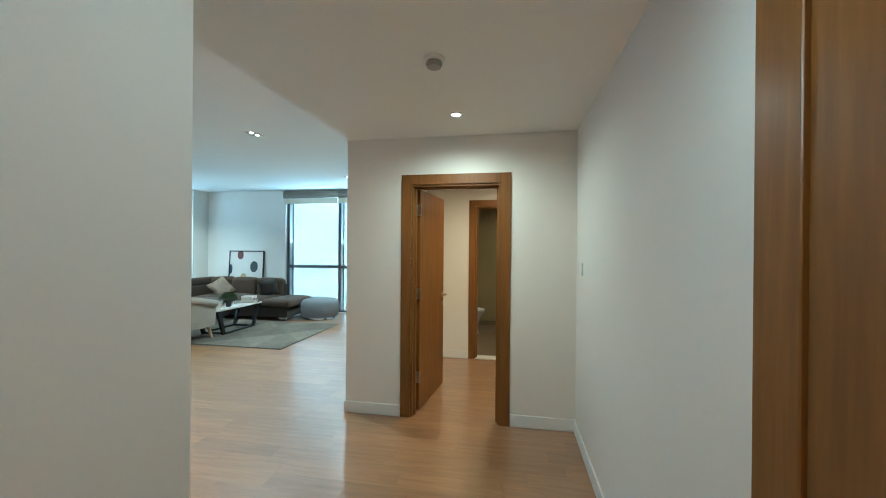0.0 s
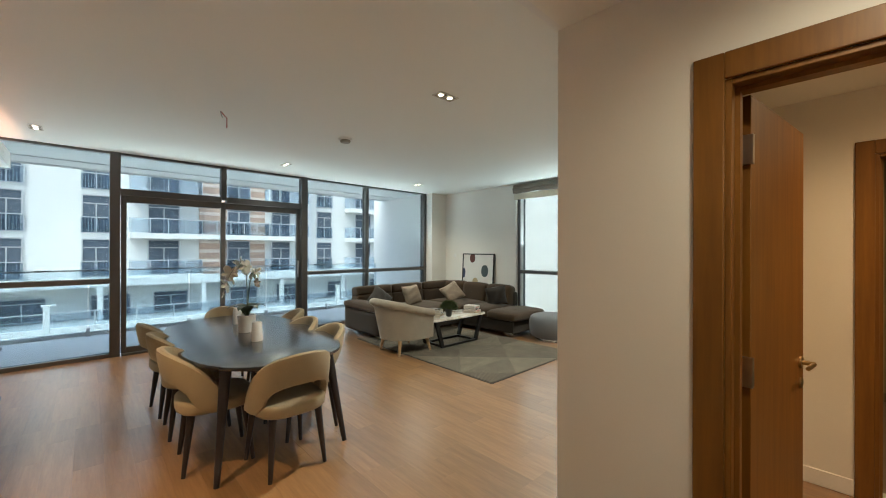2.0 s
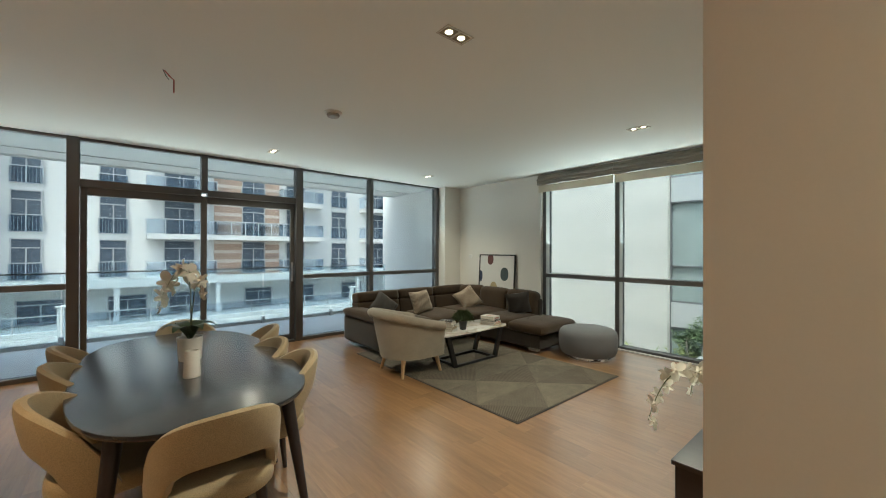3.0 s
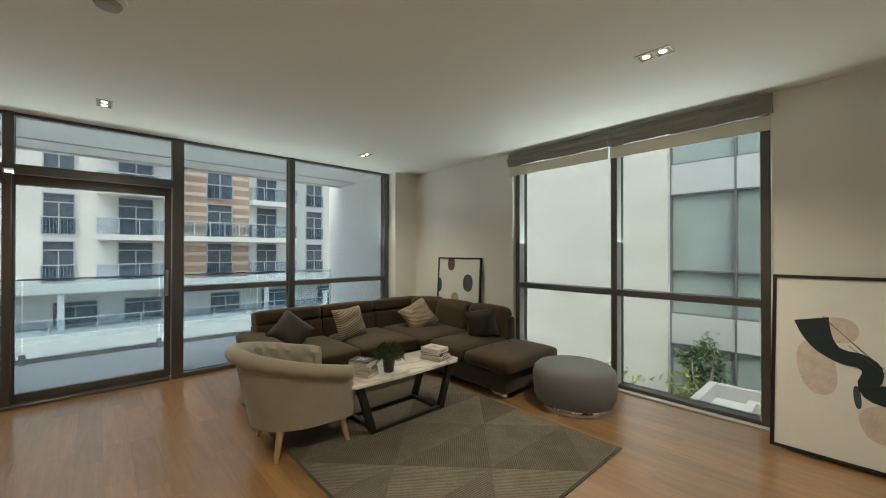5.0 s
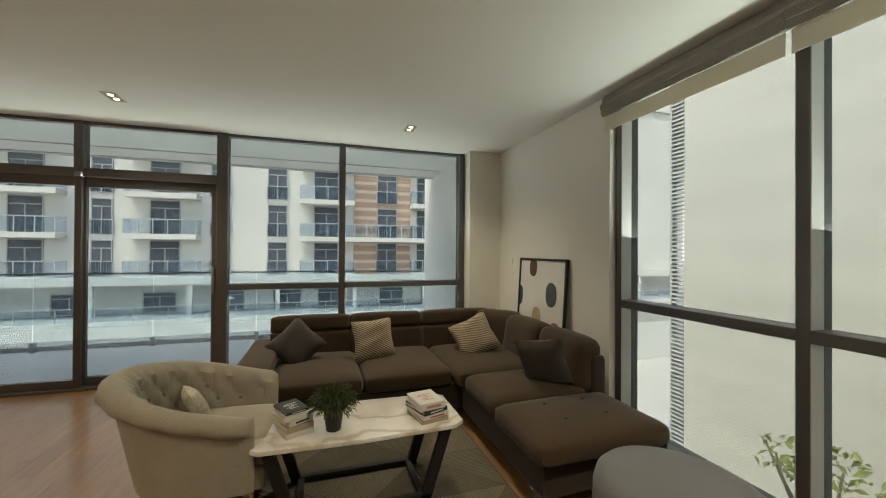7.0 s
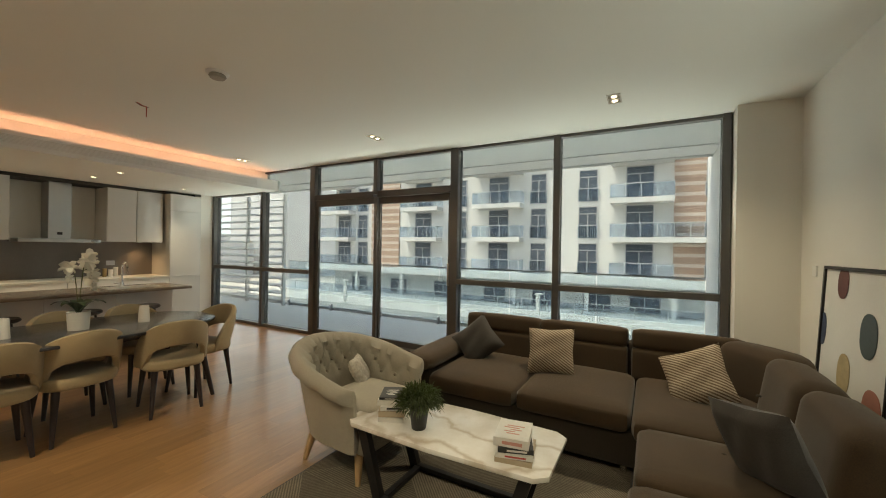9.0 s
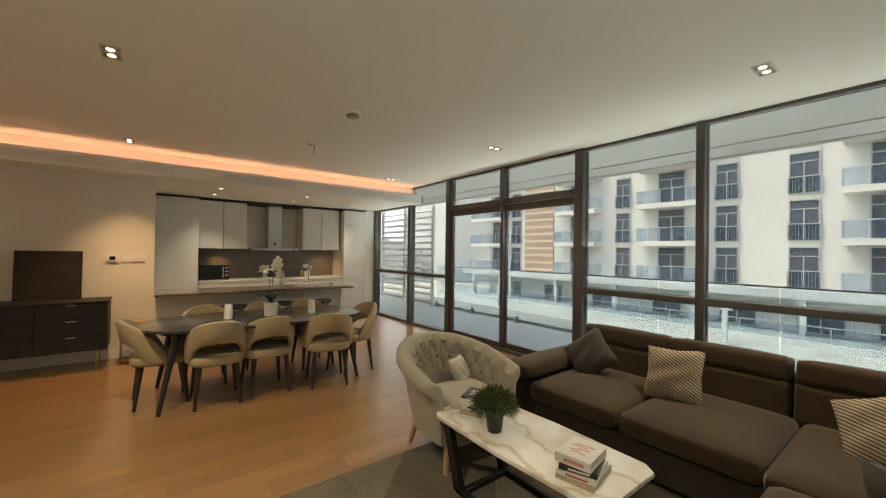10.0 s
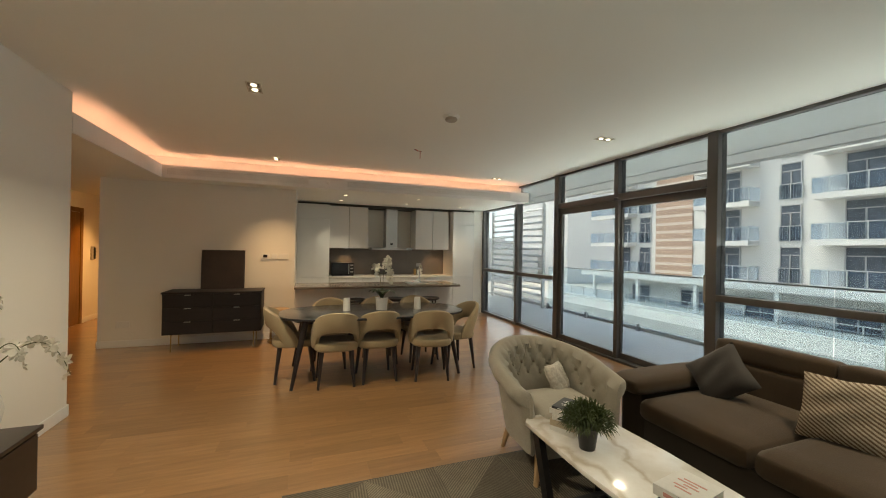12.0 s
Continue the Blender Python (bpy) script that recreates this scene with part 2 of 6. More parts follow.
def thing(name, label, category, group="", kind="", at=None):
    ob = new(name)
    ob.empty_display_size = 0.1
    if at is not None:
        ob.matrix_world = at
    return tagged(ob, label, category, group, kind)


def solid(name, bm, material, label, category, group="", kind=""):
    return tagged(link_mesh(name, bm, material), label, category, group, kind)


def struct(name, bm, material, label, category):
    return solid(name, bm, material, label, category, kind="structure")


# ---- the plan ----
WX = -7.24          # inner face of the balcony glazing
ENDY = 7.61         # end wall
TVX = -1.38         # wall behind the television
DOORY = 2.88        # wall with the inner door
SIDEY = 0.36        # wall behind the sideboard
HALLX = 0.576       # far side of the hall
CORX = -0.56        # near side of the corridor
KBACK = -1.75       # kitchen back wall
HC, MC = 2.41, 2.757  # lowered and main ceilings
SOFY, SOFX = 0.72, -1.385

# floor slab under the planks
struct("floor", bx(-7.45, 1.6, -3.1, 7.9, -0.3, -0.012), MAT_GAP, "oak strip parquet floor in warm honey tone", "floor")

# walls
def wall(name, x0, x1, y0, y1, z0=-0.012, z1=3.0, mat=None, label="smooth cream painted plaster wall"):
    return struct(name, bx(x0, x1, y0, y1, z0, z1), mat or MAT_WALL, label, "wall")


wall("wall_tv", TVX, TVX + 0.2, DOORY + 0.14, ENDY)
# wall with the inner door: two sides and a lintel
wall("wall_door_1", TVX, -0.79, DOORY, DOORY + 0.14)
wall("wall_door_2", -0.02, HALLX, DOORY, DOORY + 0.14)
wall("wall_door_3", -0.79, -0.02, DOORY, DOORY + 0.14, 2.01, 3.0)
# right side of the hall with a doorway near its start
wall("wall_hall_1", HALLX, HALLX + 0.15, 0.47, DOORY + 0.14)
wall("wall_hall_2", HALLX, HALLX + 0.15, -0.45, 0.47, 2.06, 3.0)
wall("wall_hall_3", HALLX, HALLX + 0.15, -2.75, -0.45)
wall("wall_corridor_end", CORX, HALLX, -2.95, -2.75)
# block between corridor and kitchen
wall("wall_sideboard", -3.12, CORX, SIDEY - 0.16, SIDEY)
wall("wall_corridor", CORX - 0.16, CORX, -2.95, SIDEY - 0.16)
wall("wall_kitchen_side", -3.12, -2.98, KBACK, SIDEY - 0.16)
wall("wall_kitchen_back", -7.45, -2.98, KBACK - 0.2, KBACK)
# end wall round the tall window
wall("wall_end_1", -7.45, -5.03, ENDY, ENDY + 0.25)
wall("wall_end_2", -2.44, TVX + 0.2, ENDY, ENDY + 0.25)
wall("wall_end_3", -5.03, -2.44, ENDY, ENDY + 0.25, 2.74, 3.0)
wall("wall_pillar", -7.45, -7.06, 7.17, ENDY)
wall("wall_kitchen_pillar", -7.42, -7.02, KBACK, -1.13)

# ceilings
struct("ceiling_main", bx(-7.45, -1.10, 0.44, 7.9, MC, 3.0), MAT_CEIL, "matt white painted plasterboard ceiling", "ceiling")
bm = bmesh.new()
box(bm, -7.45, SOFX + 0.03, -2.0, SOFY - 0.03, HC, HC + 0.04)
box(bm, SOFX + 0.03, HALLX + 0.1, -2.95, DOORY + 0.1, HC, HC + 0.04)
struct("ceiling_lowered", bm, MAT_CEIL, "lowered white plasterboard ceiling over hall and kitchen", "ceiling")
# upright lip and back of the light cove
bm = bmesh.new()
box(bm, -7.36, SOFX + 0.03, SOFY - 0.03, SOFY, HC, HC + 0.18)
box(bm, SOFX, SOFX + 0.03, SOFY, DOORY, HC, HC + 0.18)
struct("cove_lip", bm, MAT_TRIM, "white cove lip that hides warm light strip", "cove")
bm = bmesh.new()
box(bm, -7.36, -1.10, 0.40, 0.44, HC + 0.04, 3.0)
box(bm, -1.10, -1.06, 0.40, DOORY, HC + 0.04, 3.0)
struct("cove_back", bm, MAT_CEIL, "white plasterboard back of the light cove", "cove")
bm = bmesh.new()
box(bm, -7.30, -1.25, SOFY - 0.16, SOFY - 0.13, HC + 0.045, HC + 0.06)
box(bm, -1.25, -1.22, SOFY - 0.16, DOORY - 0.02, HC + 0.045, HC + 0.06)
solid("cove_light_strip", bm, MAT_LED, "warm glowing light strip in the ceiling cove", "light strip", kind="structure")

# skirting boards
def skirting(x0, x1, y0, y1):
    struct("baseboard", bx(x0, x1, y0, y1, 0, 0.10, 0.004, 1), MAT_TRIM, "low white painted skirting board", "skirting")


skirting(TVX - 0.012, TVX, DOORY, 7.60)
skirting(TVX - 0.012, -0.875, DOORY - 0.012, DOORY)
skirting(0.06, HALLX, DOORY - 0.012, DOORY)
skirting(HALLX - 0.012, HALLX, 0.605, DOORY - 0.012)
skirting(-3.12, CORX, SIDEY, SIDEY + 0.012)
skirting(CORX, CORX + 0.012, -2.75, SIDEY + 0.012)
skirting(-7.05, -5.06, ENDY - 0.012, ENDY)
skirting(-2.42, TVX - 0.012, ENDY - 0.012, ENDY)
skirting(HALLX - 0.012, HALLX, -2.75, -1.842)
skirting(HALLX - 0.012, HALLX, -0.778, -0.54)


# ---- balcony glazing ----
MULL = [-1.10, 0.38, 1.66, 2.96, 4.26, 5.565, 7.125]
gl = thing("window_1", "floor to ceiling glazing in dark bronze aluminium frames", "window", kind="structure")
for k, y in enumerate(MULL):
    top = HC if y < SOFY else MC
    z0 = 2.23 if k == 3 else 0.0
    w = 0.055 if k in (2, 4) else 0.036
    part("mullion", bx(WX - 0.14, WX, y - w, y + w, z0, top, 0.004, 1), MAT_FRAME, gl)
for k, (a, b) in enumerate(zip(MULL, MULL[1:])):
    top = HC if b < SOFY else MC
    a2, b2 = a + (0.055 if k in (2, 4) else 0.036), b - (0.055 if k in (1, 3) else 0.036)
    if k in (2, 3):
        part("transom", bx(WX - 0.13, WX - 0.004, a2, b2, 2.185, 2.275, 0.004, 1), MAT_FRAME, gl)
        part("top_rail", bx(WX - 0.10, WX - 0.02, a2, b2, top - 0.03, top), MAT_FRAME, gl)
        part("pane", bx(WX - 0.075, WX - 0.063, a2, b2, 2.27, top - 0.02), MAT_GLASS, gl).visible_shadow = False
    else:
        part("transom", bx(WX - 0.12, WX + 0.012, a2, b2, 0.99, 1.055, 0.004, 1), MAT_FRAME, gl)
        part("bottom_rail", bx(WX - 0.12, WX - 0.01, a2, b2, 0.0, 0.05, 0.004, 1), MAT_FRAME, gl)
        part("top_rail", bx(WX - 0.10, WX - 0.02, a2, b2, top - 0.03, top), MAT_FRAME, gl)
        for z0, z1 in ((0.04, 0.995), (1.05, top - 0.02)):
            part("pane", bx(WX - 0.075, WX - 0.063, a2, b2, z0, z1), MAT_GLASS, gl).visible_shadow = False

sd = thing("door_1", "closed sliding glass balcony door in bronze frame", "door", kind="structure")
for (a, b, dx) in ((1.72, 2.98, -0.03), (2.94, 4.20, -0.08)):
    X = WX + dx
    part("stile", bx(X - 0.045, X, a, a + 0.06, 0.03, 2.19, 0.004, 1), MAT_FRAME, sd)
    part("stile", bx(X - 0.045, X, b - 0.06, b, 0.03, 2.19, 0.004, 1), MAT_FRAME, sd)
    part("rail", bx(X - 0.045, X, a + 0.06, b - 0.06, 2.09, 2.19, 0.004, 1), MAT_FRAME, sd)
    part("rail", bx(X - 0.045, X, a + 0.06, b - 0.06, 0.03, 0.11, 0.004, 1), MAT_FRAME, sd)
    part("pane", bx(X - 0.028, X - 0.016, a + 0.055, b - 0.055, 0.10, 2.10), MAT_GLASS, sd).visible_shadow = False
part("track", bx(WX - 0.14, WX + 0.01, 1.73, 4.19, 0.0, 0.03, 0.004, 1), MAT_FRAME, sd)
part("pull_handle", bx(WX - 0.078, WX - 0.045, 4.15, 4.175, 0.95, 1.25, 0.006, 2), MAT_STEEL, sd, "slim steel pull handle")

# ---- end window ----
ew = thing("window_2", "tall end window with bronze aluminium frame", "window", kind="structure")
EX0, EX1, EXM = -5.02, -2.45, -3.73
for x in (EX0 + 0.03, EXM, EX1 - 0.03):
    part("mullion", bx(x - 0.03, x + 0.03, ENDY + 0.05, ENDY + 0.23, 0.0, 2.74, 0.004, 1), MAT_FRAME, ew)
# Mullion sides painted pale to imitate daylight on them; the sill shares this grey
MAT_LITSIDE_SILL = plain("daylit_side_and_sill_grey", (0.50, 0.49, 0.46), 0.45, 0.3, var=0.04, fine=200, bump=0.02)
for x in (EX0 + 0.0605, EXM - 0.0345, EXM + 0.0305, EX1 - 0.0645):
    for z0, z1 in ((0.041, 0.989), (1.056, 2.73)):
        part("lit_side", bx(x, x + 0.004, ENDY + 0.056, ENDY + 0.154, z0, z1), MAT_LITSIDE_SILL, ew, "mullion side painted pale as if daylit")
for a, b in ((EX0 + 0.06, EXM - 0.03), (EXM + 0.03, EX1 - 0.06)):
    part("transom", bx(a, b, ENDY + 0.05, ENDY + 0.21, 0.99, 1.055, 0.004, 1), MAT_FRAME, ew)
    part("bottom_rail", bx(a, b, ENDY + 0.07, ENDY + 0.22, 0.0, 0.04, 0.004, 1), MAT_FRAME, ew)
    for z0, z1 in ((0.03, 1.0), (1.05, 2.74)):
        part("pane", bx(a, b, ENDY + 0.155, ENDY + 0.167, z0, z1), MAT_GLASS, ew).visible_shadow = False


struct("window_sill", bx(EX0, EX1, ENDY - 0.02, ENDY + 0.049, 0.001, 0.014, 0.003, 1), MAT_LITSIDE_SILL, "flat grey metal sill strip below the end window", "sill")


# ---- soft and swept shapes ----
def soft_box(sx, sy, sz, r, puff=0.0, cuts=7):
    """A cushion-like block centred on its base's middle, with edges rounded by r and a top that swells by puff."""
    bm = bmesh.new()
    bmesh.ops.create_cube(bm, size=2)
    bmesh.ops.subdivide_edges(bm, edges=list(bm.edges), cuts=cuts, use_grid_fill=True)
    h = (sx / 2, sy / 2, sz / 2)
    for v in bm.verts:
        u = [math.copysign(abs(c) ** 0.6, c) for c in v.co]
        p = Vector((u[0] * h[0], u[1] * h[1], u[2] * h[2]))
        q = Vector([max(-(h[k] - r), min(h[k] - r, p[k])) for k in range(3)])
        d = p - q
        if d.length > 1e-6:
            p = q + d.normalized() * r
        if u[2] > 0:
            p.z += puff * (1 - u[0] ** 2) * (1 - u[1] ** 2) * u[2]
        v.co = (p.x, p.y, p.z + h[2])
    return bm


def moved(bm, m):
    bmesh.ops.transform(bm, matrix=m, verts=bm.verts)
    return bm


def sweep(rings, caps=True, closed=False):
    """A skin over a row of closed rings."""
    bm = bmesh.new()
    vs = [[bm.verts.new(p) for p in ring] for ring in rings]
    n = len(vs[0])
    pairs = list(zip(vs, vs[1:])) + ([(vs[-1], vs[0])] if closed else [])
    for a, b in pairs:
        for k in range(n):
            bm.faces.new((a[k], a[(k + 1) % n], b[(k + 1) % n], b[k]))
    if caps and not closed:
        bm.faces.new(vs[0][::-1])
        bm.faces.new(vs[-1])
    return bm


def tube(points, r, n=8, r_end=None):
    """A round stem through points."""
    pts = [Vector(p) for p in points]
    rings = []
    for i, p in enumerate(pts):
        d = (pts[min(i + 1, len(pts) - 1)] - pts[max(i - 1, 0)]).normalized()
        q = d.to_track_quat("Z", "Y")
        rr = r if r_end is None else r + (r_end - r) * i / (len(pts) - 1)
        rings.append([p + q @ Vector((rr * math.cos(2 * math.pi * k / n), rr * math.sin(2 * math.pi * k / n), 0)) for k in range(n)])
    return sweep(rings)


def arc(a, b, c, n=12):
    """Points on the smooth bow from a over b to c."""
    a, b, c = Vector(a), Vector(b), Vector(c)
    return [a * (1 - t) ** 2 + b * 2 * t * (1 - t) + c * t * t for t in (i / n for i in range(n + 1))]


def prism(outline, z0, z1, bevel=0.0, seg=2):
    """A flat slab with the outline of (x, y) pairs."""
    bm = bmesh.new()
    lo = [bm.verts.new((x, y, z0)) for x, y in outline]
    f = bm.faces.new(lo)
    up = bmesh.ops.extrude_face_region(bm, geom=[f])
    bmesh.ops.translate(bm, vec=(0, 0, z1 - z0), verts=[g for g in up["geom"] if isinstance(g, bmesh.types.BMVert)])
    if bevel:
        flat = [e for e in bm.edges if abs(e.verts[0].co.z - e.verts[1].co.z) < 1e-6]
        bmesh.ops.bevel(bm, geom=flat, offset=bevel, segments=seg, profile=0.6, affect="EDGES", clamp_overlap=True)
    return bm


def oval(a, b, power, n=64):
    """A superellipse outline."""
    out = []
    for k in range(n):
        t = 2 * math.pi * k / n
        c, s = math.cos(t), math.sin(t)
        out.append((a * math.copysign(abs(c) ** (2 / power), c), b * math.copysign(abs(s) ** (2 / power), s)))
    return out


# ---- outside: balcony, neighbours, ground ----
MAT_PALE = plain("pale_facade_render", (0.62, 0.612, 0.59), 0.85, var=0.05, big=0.25, fine=8, bump=0.1)
# Whiter than the facade render; the extra stands in for sky light
MAT_BALC_SKYLIT = plain("skylit_balcony_white", (0.84, 0.83, 0.81), 0.8, var=0.03, big=0.5, fine=20, bump=0.08)
MAT_STONE = plain("travertine_cladding", (0.56, 0.545, 0.50), 0.75, var=0.07, big=0.8, fine=10, bump=0.2, stretch=(0.4, 0.4, 3))
MAT_BRICK = plain("terracotta_cladding", (0.42, 0.29, 0.22), 0.8, var=0.12, big=0.6, fine=6, bump=0.2, stretch=(0.3, 0.3, 4))
MAT_FARGLASS = plain("far_window_glass", (0.11, 0.13, 0.165), 0.15, 0.0, var=0.3, big=0.5, fine=3, bump=0)
MAT_BAND = plain("pale_cladding_band", (0.58, 0.50, 0.43), 0.8, var=0.06, big=0.6, fine=6, bump=0.1)
MAT_FARRAIL = glass("far_balustrade_glass", (0.84, 0.89, 0.94), 0.05, 0.06, 0.12)
MAT_FARSASH = plain("far_window_sash", (0.42, 0.42, 0.42), 0.5, 0.1, bump=0)
MAT_FARFRAME = plain("far_window_frame", (0.16, 0.16, 0.165), 0.5, 0.2, bump=0)
MAT_RAILGLASS = glass("balustrade_glass", (0.86, 0.92, 0.95), 0.03, 0.0, 0.12)
MAT_CURTAINGLASS = plain("curtain_wall_glass", (0.33, 0.385, 0.37), 0.12, 0.0, var=0.2, big=0.35, fine=2, bump=0)
MAT_SPANDREL = plain("spandrel_panel", (0.46, 0.47, 0.47), 0.5, 0.1, var=0.04, bump=0.02)
MAT_TERRACE = plain("terrace_paving", (0.42, 0.415, 0.40), 0.8, var=0.06, big=0.5, fine=12, bump=0.1)
MAT_BALCTILE = plain("balcony_tile", (0.70, 0.70, 0.70), 0.55, var=0.05, big=0.8, fine=40, bump=0.05)
MAT_LEAF = plain("shrub_leaf", (0.15, 0.21, 0.10), 0.5, var=0.35, big=2.5, fine=14, bump=0.1)
MAT_LEAFLIGHT = plain("frangipani_leaf", (0.30, 0.34, 0.12), 0.5, var=0.3, big=3, fine=14, bump=0.1)
MAT_BARK = plain("grey_bark", (0.28, 0.25, 0.21), 0.9, var=0.2, big=4, fine=40, bump=0.4)
MAT_SAND = plain("sandy_ground", (0.46, 0.43, 0.38), 0.95, var=0.12, big=0.03, fine=0.6, bump=0.1)

struct("ground", bx(-1500, 1500, -1500, 1500, -13.2, -13.0), MAT_SAND, "pale sandy ground reaching to a hazy horizon", "ground")

# own balcony
struct("balcony_floor", bx(-9.45, -7.38, -6.0, 7.22, -0.35, -0.045), MAT_BALCTILE, "light grey tiled balcony floor", "balcony")
struct("balcony_kerb", bx(-9.55, -9.45, -6.0, 7.22, -0.5, 0.02), MAT_PALE, "white rendered balcony edge", "balcony")
struct("balcony_ceiling_inner", bx(-8.40, -7.26, -6.0, 7.22, 2.765, 3.0), MAT_BALC_SKYLIT, "white rendered balcony soffit", "ceiling")
struct("balcony_ceiling_outer", bx(-8.95, -8.415, -6.0, 7.22, 2.755, 3.0), MAT_BALC_SKYLIT, "white rendered balcony soffit", "ceiling")
struct("balcony_fascia", bx(-9.07, -8.95, -6.0, 7.22, 2.745, 3.05), MAT_PALE, "white rendered edge of the slab above", "ceiling")
struct("wall_balcony_end", bx(-9.55, -7.38, 7.22, 7.5, -0.5, 3.05), MAT_BALC_SKYLIT, "white rendered wing wall of the balcony", "wall")
struct("wall_outer", bx(-7.45, -7.39, -6.0, -1.95, -0.3, 3.0), MAT_PALE, "white rendered outer wall", "wall")
rail = thing("balustrade", "clear glass balcony balustrade with slim dark top rail", "balustrade")
y = -1.5
while y < 7.1:
    b = min(y + 1.45, 7.2)
    part("pane", bx(-9.40, -9.385, y + 0.01, b - 0.01, 0.02, 1.07), MAT_RAILGLASS, rail).visible_shadow = False
    part("clamp", bx(-9.43, -9.36, y - 0.03, y + 0.03, -0.045, 0.10, 0.004, 1), MAT_STEEL, rail)
    y = b
part("top_rail", bx(-9.41, -9.375, -1.5, 7.2, 1.07, 1.09), MAT_STEEL, rail, "slim metal top rail")

# louvre screen at the far end of the balcony
scr = thing("louvre_screen", "white horizontal louvre screen at the balcony edge", "screen")
for yy in (-1.55, -3.0, -4.4):
    part("post", bx(-9.30, -9.22, yy - 0.03, yy + 0.03, -0.045, 2.755), MAT_WHITEPLASTIC, scr)
slat = bx(-0.055, 0.055, -1.40, 1.40, -0.012, 0.012)
first = None
for k in range(15):
    if first is None:
        first = part("slat", slat, MAT_WHITEPLASTIC, scr)
        ob = first
    else:
        ob = new("slat", first.data)
        ob.parent = scr
    ob.matrix_local = pose(-9.26, -2.97, 0.10 + 0.18 * k, 0, 28, 0)

# the apartment block across the street
FX = -36.5
BY0, BY1 = -26.8, 46.0
bld = thing("apartment_building", "pale rendered apartment block with balconies and dark windows", "building")
part("wall", bx(FX - 12, FX, BY0, BY1, -13, 17.6), MAT_PALE, bld)
part("parapet", bx(FX - 12, FX + 0.3, BY0 - 0.3, BY1 + 0.3, 17.6, 18.5), MAT_PALE, bld)
for (a, b) in ((7.95, 13.0), (-21.2, -17.4), (27.0, 31.5)):
    part("cladding", bx(FX, FX + 0.12, a, b, -0.6, 17.6), MAT_BRICK, bld, "banded terracotta cladding strip")
    for k in range(24):
        z = -0.4 + 0.767 * k
        part("band", bx(FX + 0.12, FX + 0.15, a, b, z, z + 0.26), MAT_BAND, bld, "pale band in the cladding")
STOREY, Z0, WINH = 3.07, -0.55, 2.68
# (from, to, balcony from, balcony to)
COLS = [(-26.3, -24.3, -29.0, -23.6), (-23.2, -21.8, None, None), (-15.4, -13.4, -16.5, -12.1), (-10.7, -9.4, None, None), (-7.1, -5.1, -8.3, -3.7), (-3.05, -1.6, None, None),
        (1.05, 2.55, None, None), (4.65, 6.7, 3.6, 7.95), (9.95, 11.7, None, None), (13.6, 15.3, 13.0, 16.6), (17.9, 19.5, None, None), (22.2, 24.1, 21.0, 25.4)]


def far_window(w, h):
    """One window's frame and glass, from its lower left corner, facing +x."""
    fr = bmesh.new()
    t = 0.07
    box(fr, 0, 0.1, 0, t, 0, h)
    box(fr, 0, 0.1, w - t, w, 0, h)
    box(fr, 0, 0.1, w / 2 - t / 2, w / 2 + t / 2, 0, h * 0.76)
    for z in (0, h * 0.76, h - t):
        box(fr, 0, 0.09, t, w - t, z, z + t)
    gl_ = bmesh.new()
    box(gl_, 0.0, 0.03, t, w - t, t, h - t)
    return fr, gl_


def far_railing(L, dep, ends):
    """Posts, bars and top rail of a railing that runs along +y, and its glass."""
    bm = bmesh.new()
    box(bm, dep - 0.05, dep, 0, L, 1.06, 1.12)
    n = max(2, int(L / 0.9))
    for q in range(n + 1):
        box(bm, dep - 0.06, dep, L * q / n - 0.025, L * q / n + 0.025, 0.0, 1.06)
    if not ends:
        for q in range(int(L / 0.16)):
            box(bm, dep - 0.04, dep - 0.02, 0.16 * q + 0.07, 0.16 * q + 0.09, 0.05, 1.06)
    gm = bmesh.new()
    box(gm, dep - 0.03, dep - 0.015, 0.02, L - 0.02, 0.04, 1.05)
    if ends:
        for yy in (0, L):
            box(bm, 0, dep - 0.05, yy - 0.025, yy + 0.025, 1.06, 1.12)
            box(gm, 0.02, dep - 0.06, yy - 0.007, yy + 0.007, 0.04, 1.05)
    return bm, gm


win_cache = {}
rail_cache = {}


def far_rail_at(y0, y1, z, dep, off=0.0):
    key = (round(y1 - y0, 1), dep)
    if key not in rail_cache:
        bm, gm = far_railing(y1 - y0, dep, dep > 1)
        rl = part("railing", bm, MAT_SPANDREL, bld)
        rg = part("railing_glass", gm, MAT_FARRAIL, rl)
        rail_cache[key] = (rl.data, rg.data)
    else:
        rl = new("railing", rail_cache[key][0])
        rl.parent = bld
        rg = new("railing_glass", rail_cache[key][1])
        rg.parent = rl
    rl.location = (FX + off, y0, z)


for (a, b, e0, e1) in COLS:
    w = round(b - a, 1)
    off = 0.155 if 7.9 < a < 12.0 else 0.0
    for k in range(0, 6):
        z = Z0 + STOREY * k
        if w not in win_cache:
            f_, g_ = far_window(w, WINH)
            ob = part("window", f_, MAT_FARSASH, bld)
            pn = part("pane", g_, MAT_FARGLASS, ob)
            win_cache[w] = (ob.data, pn.data)
        else:
            ob = new("window", win_cache[w][0])
            ob.parent = bld
            pn = new("pane", win_cache[w][1])
            pn.parent = ob
        ob.location = (FX + off, a, z)
        if e0 is None:
            far_rail_at(a - 0.05, b + 0.05, z + 0.02, 0.16, off)
        else:
            part("balcony", bx(FX, FX + 1.3, e0, e1, z - 0.32, z + 0.06), MAT_PALE, bld)
            far_rail_at(e0, e1, z + 0.06, 1.3)
# the second floor's balcony runs on in front of the cladding
zb = Z0 + STOREY
part("balcony", bx(FX + 0.16, FX + 1.3, 7.96, 12.99, zb - 0.32, zb + 0.06), MAT_PALE, bld)
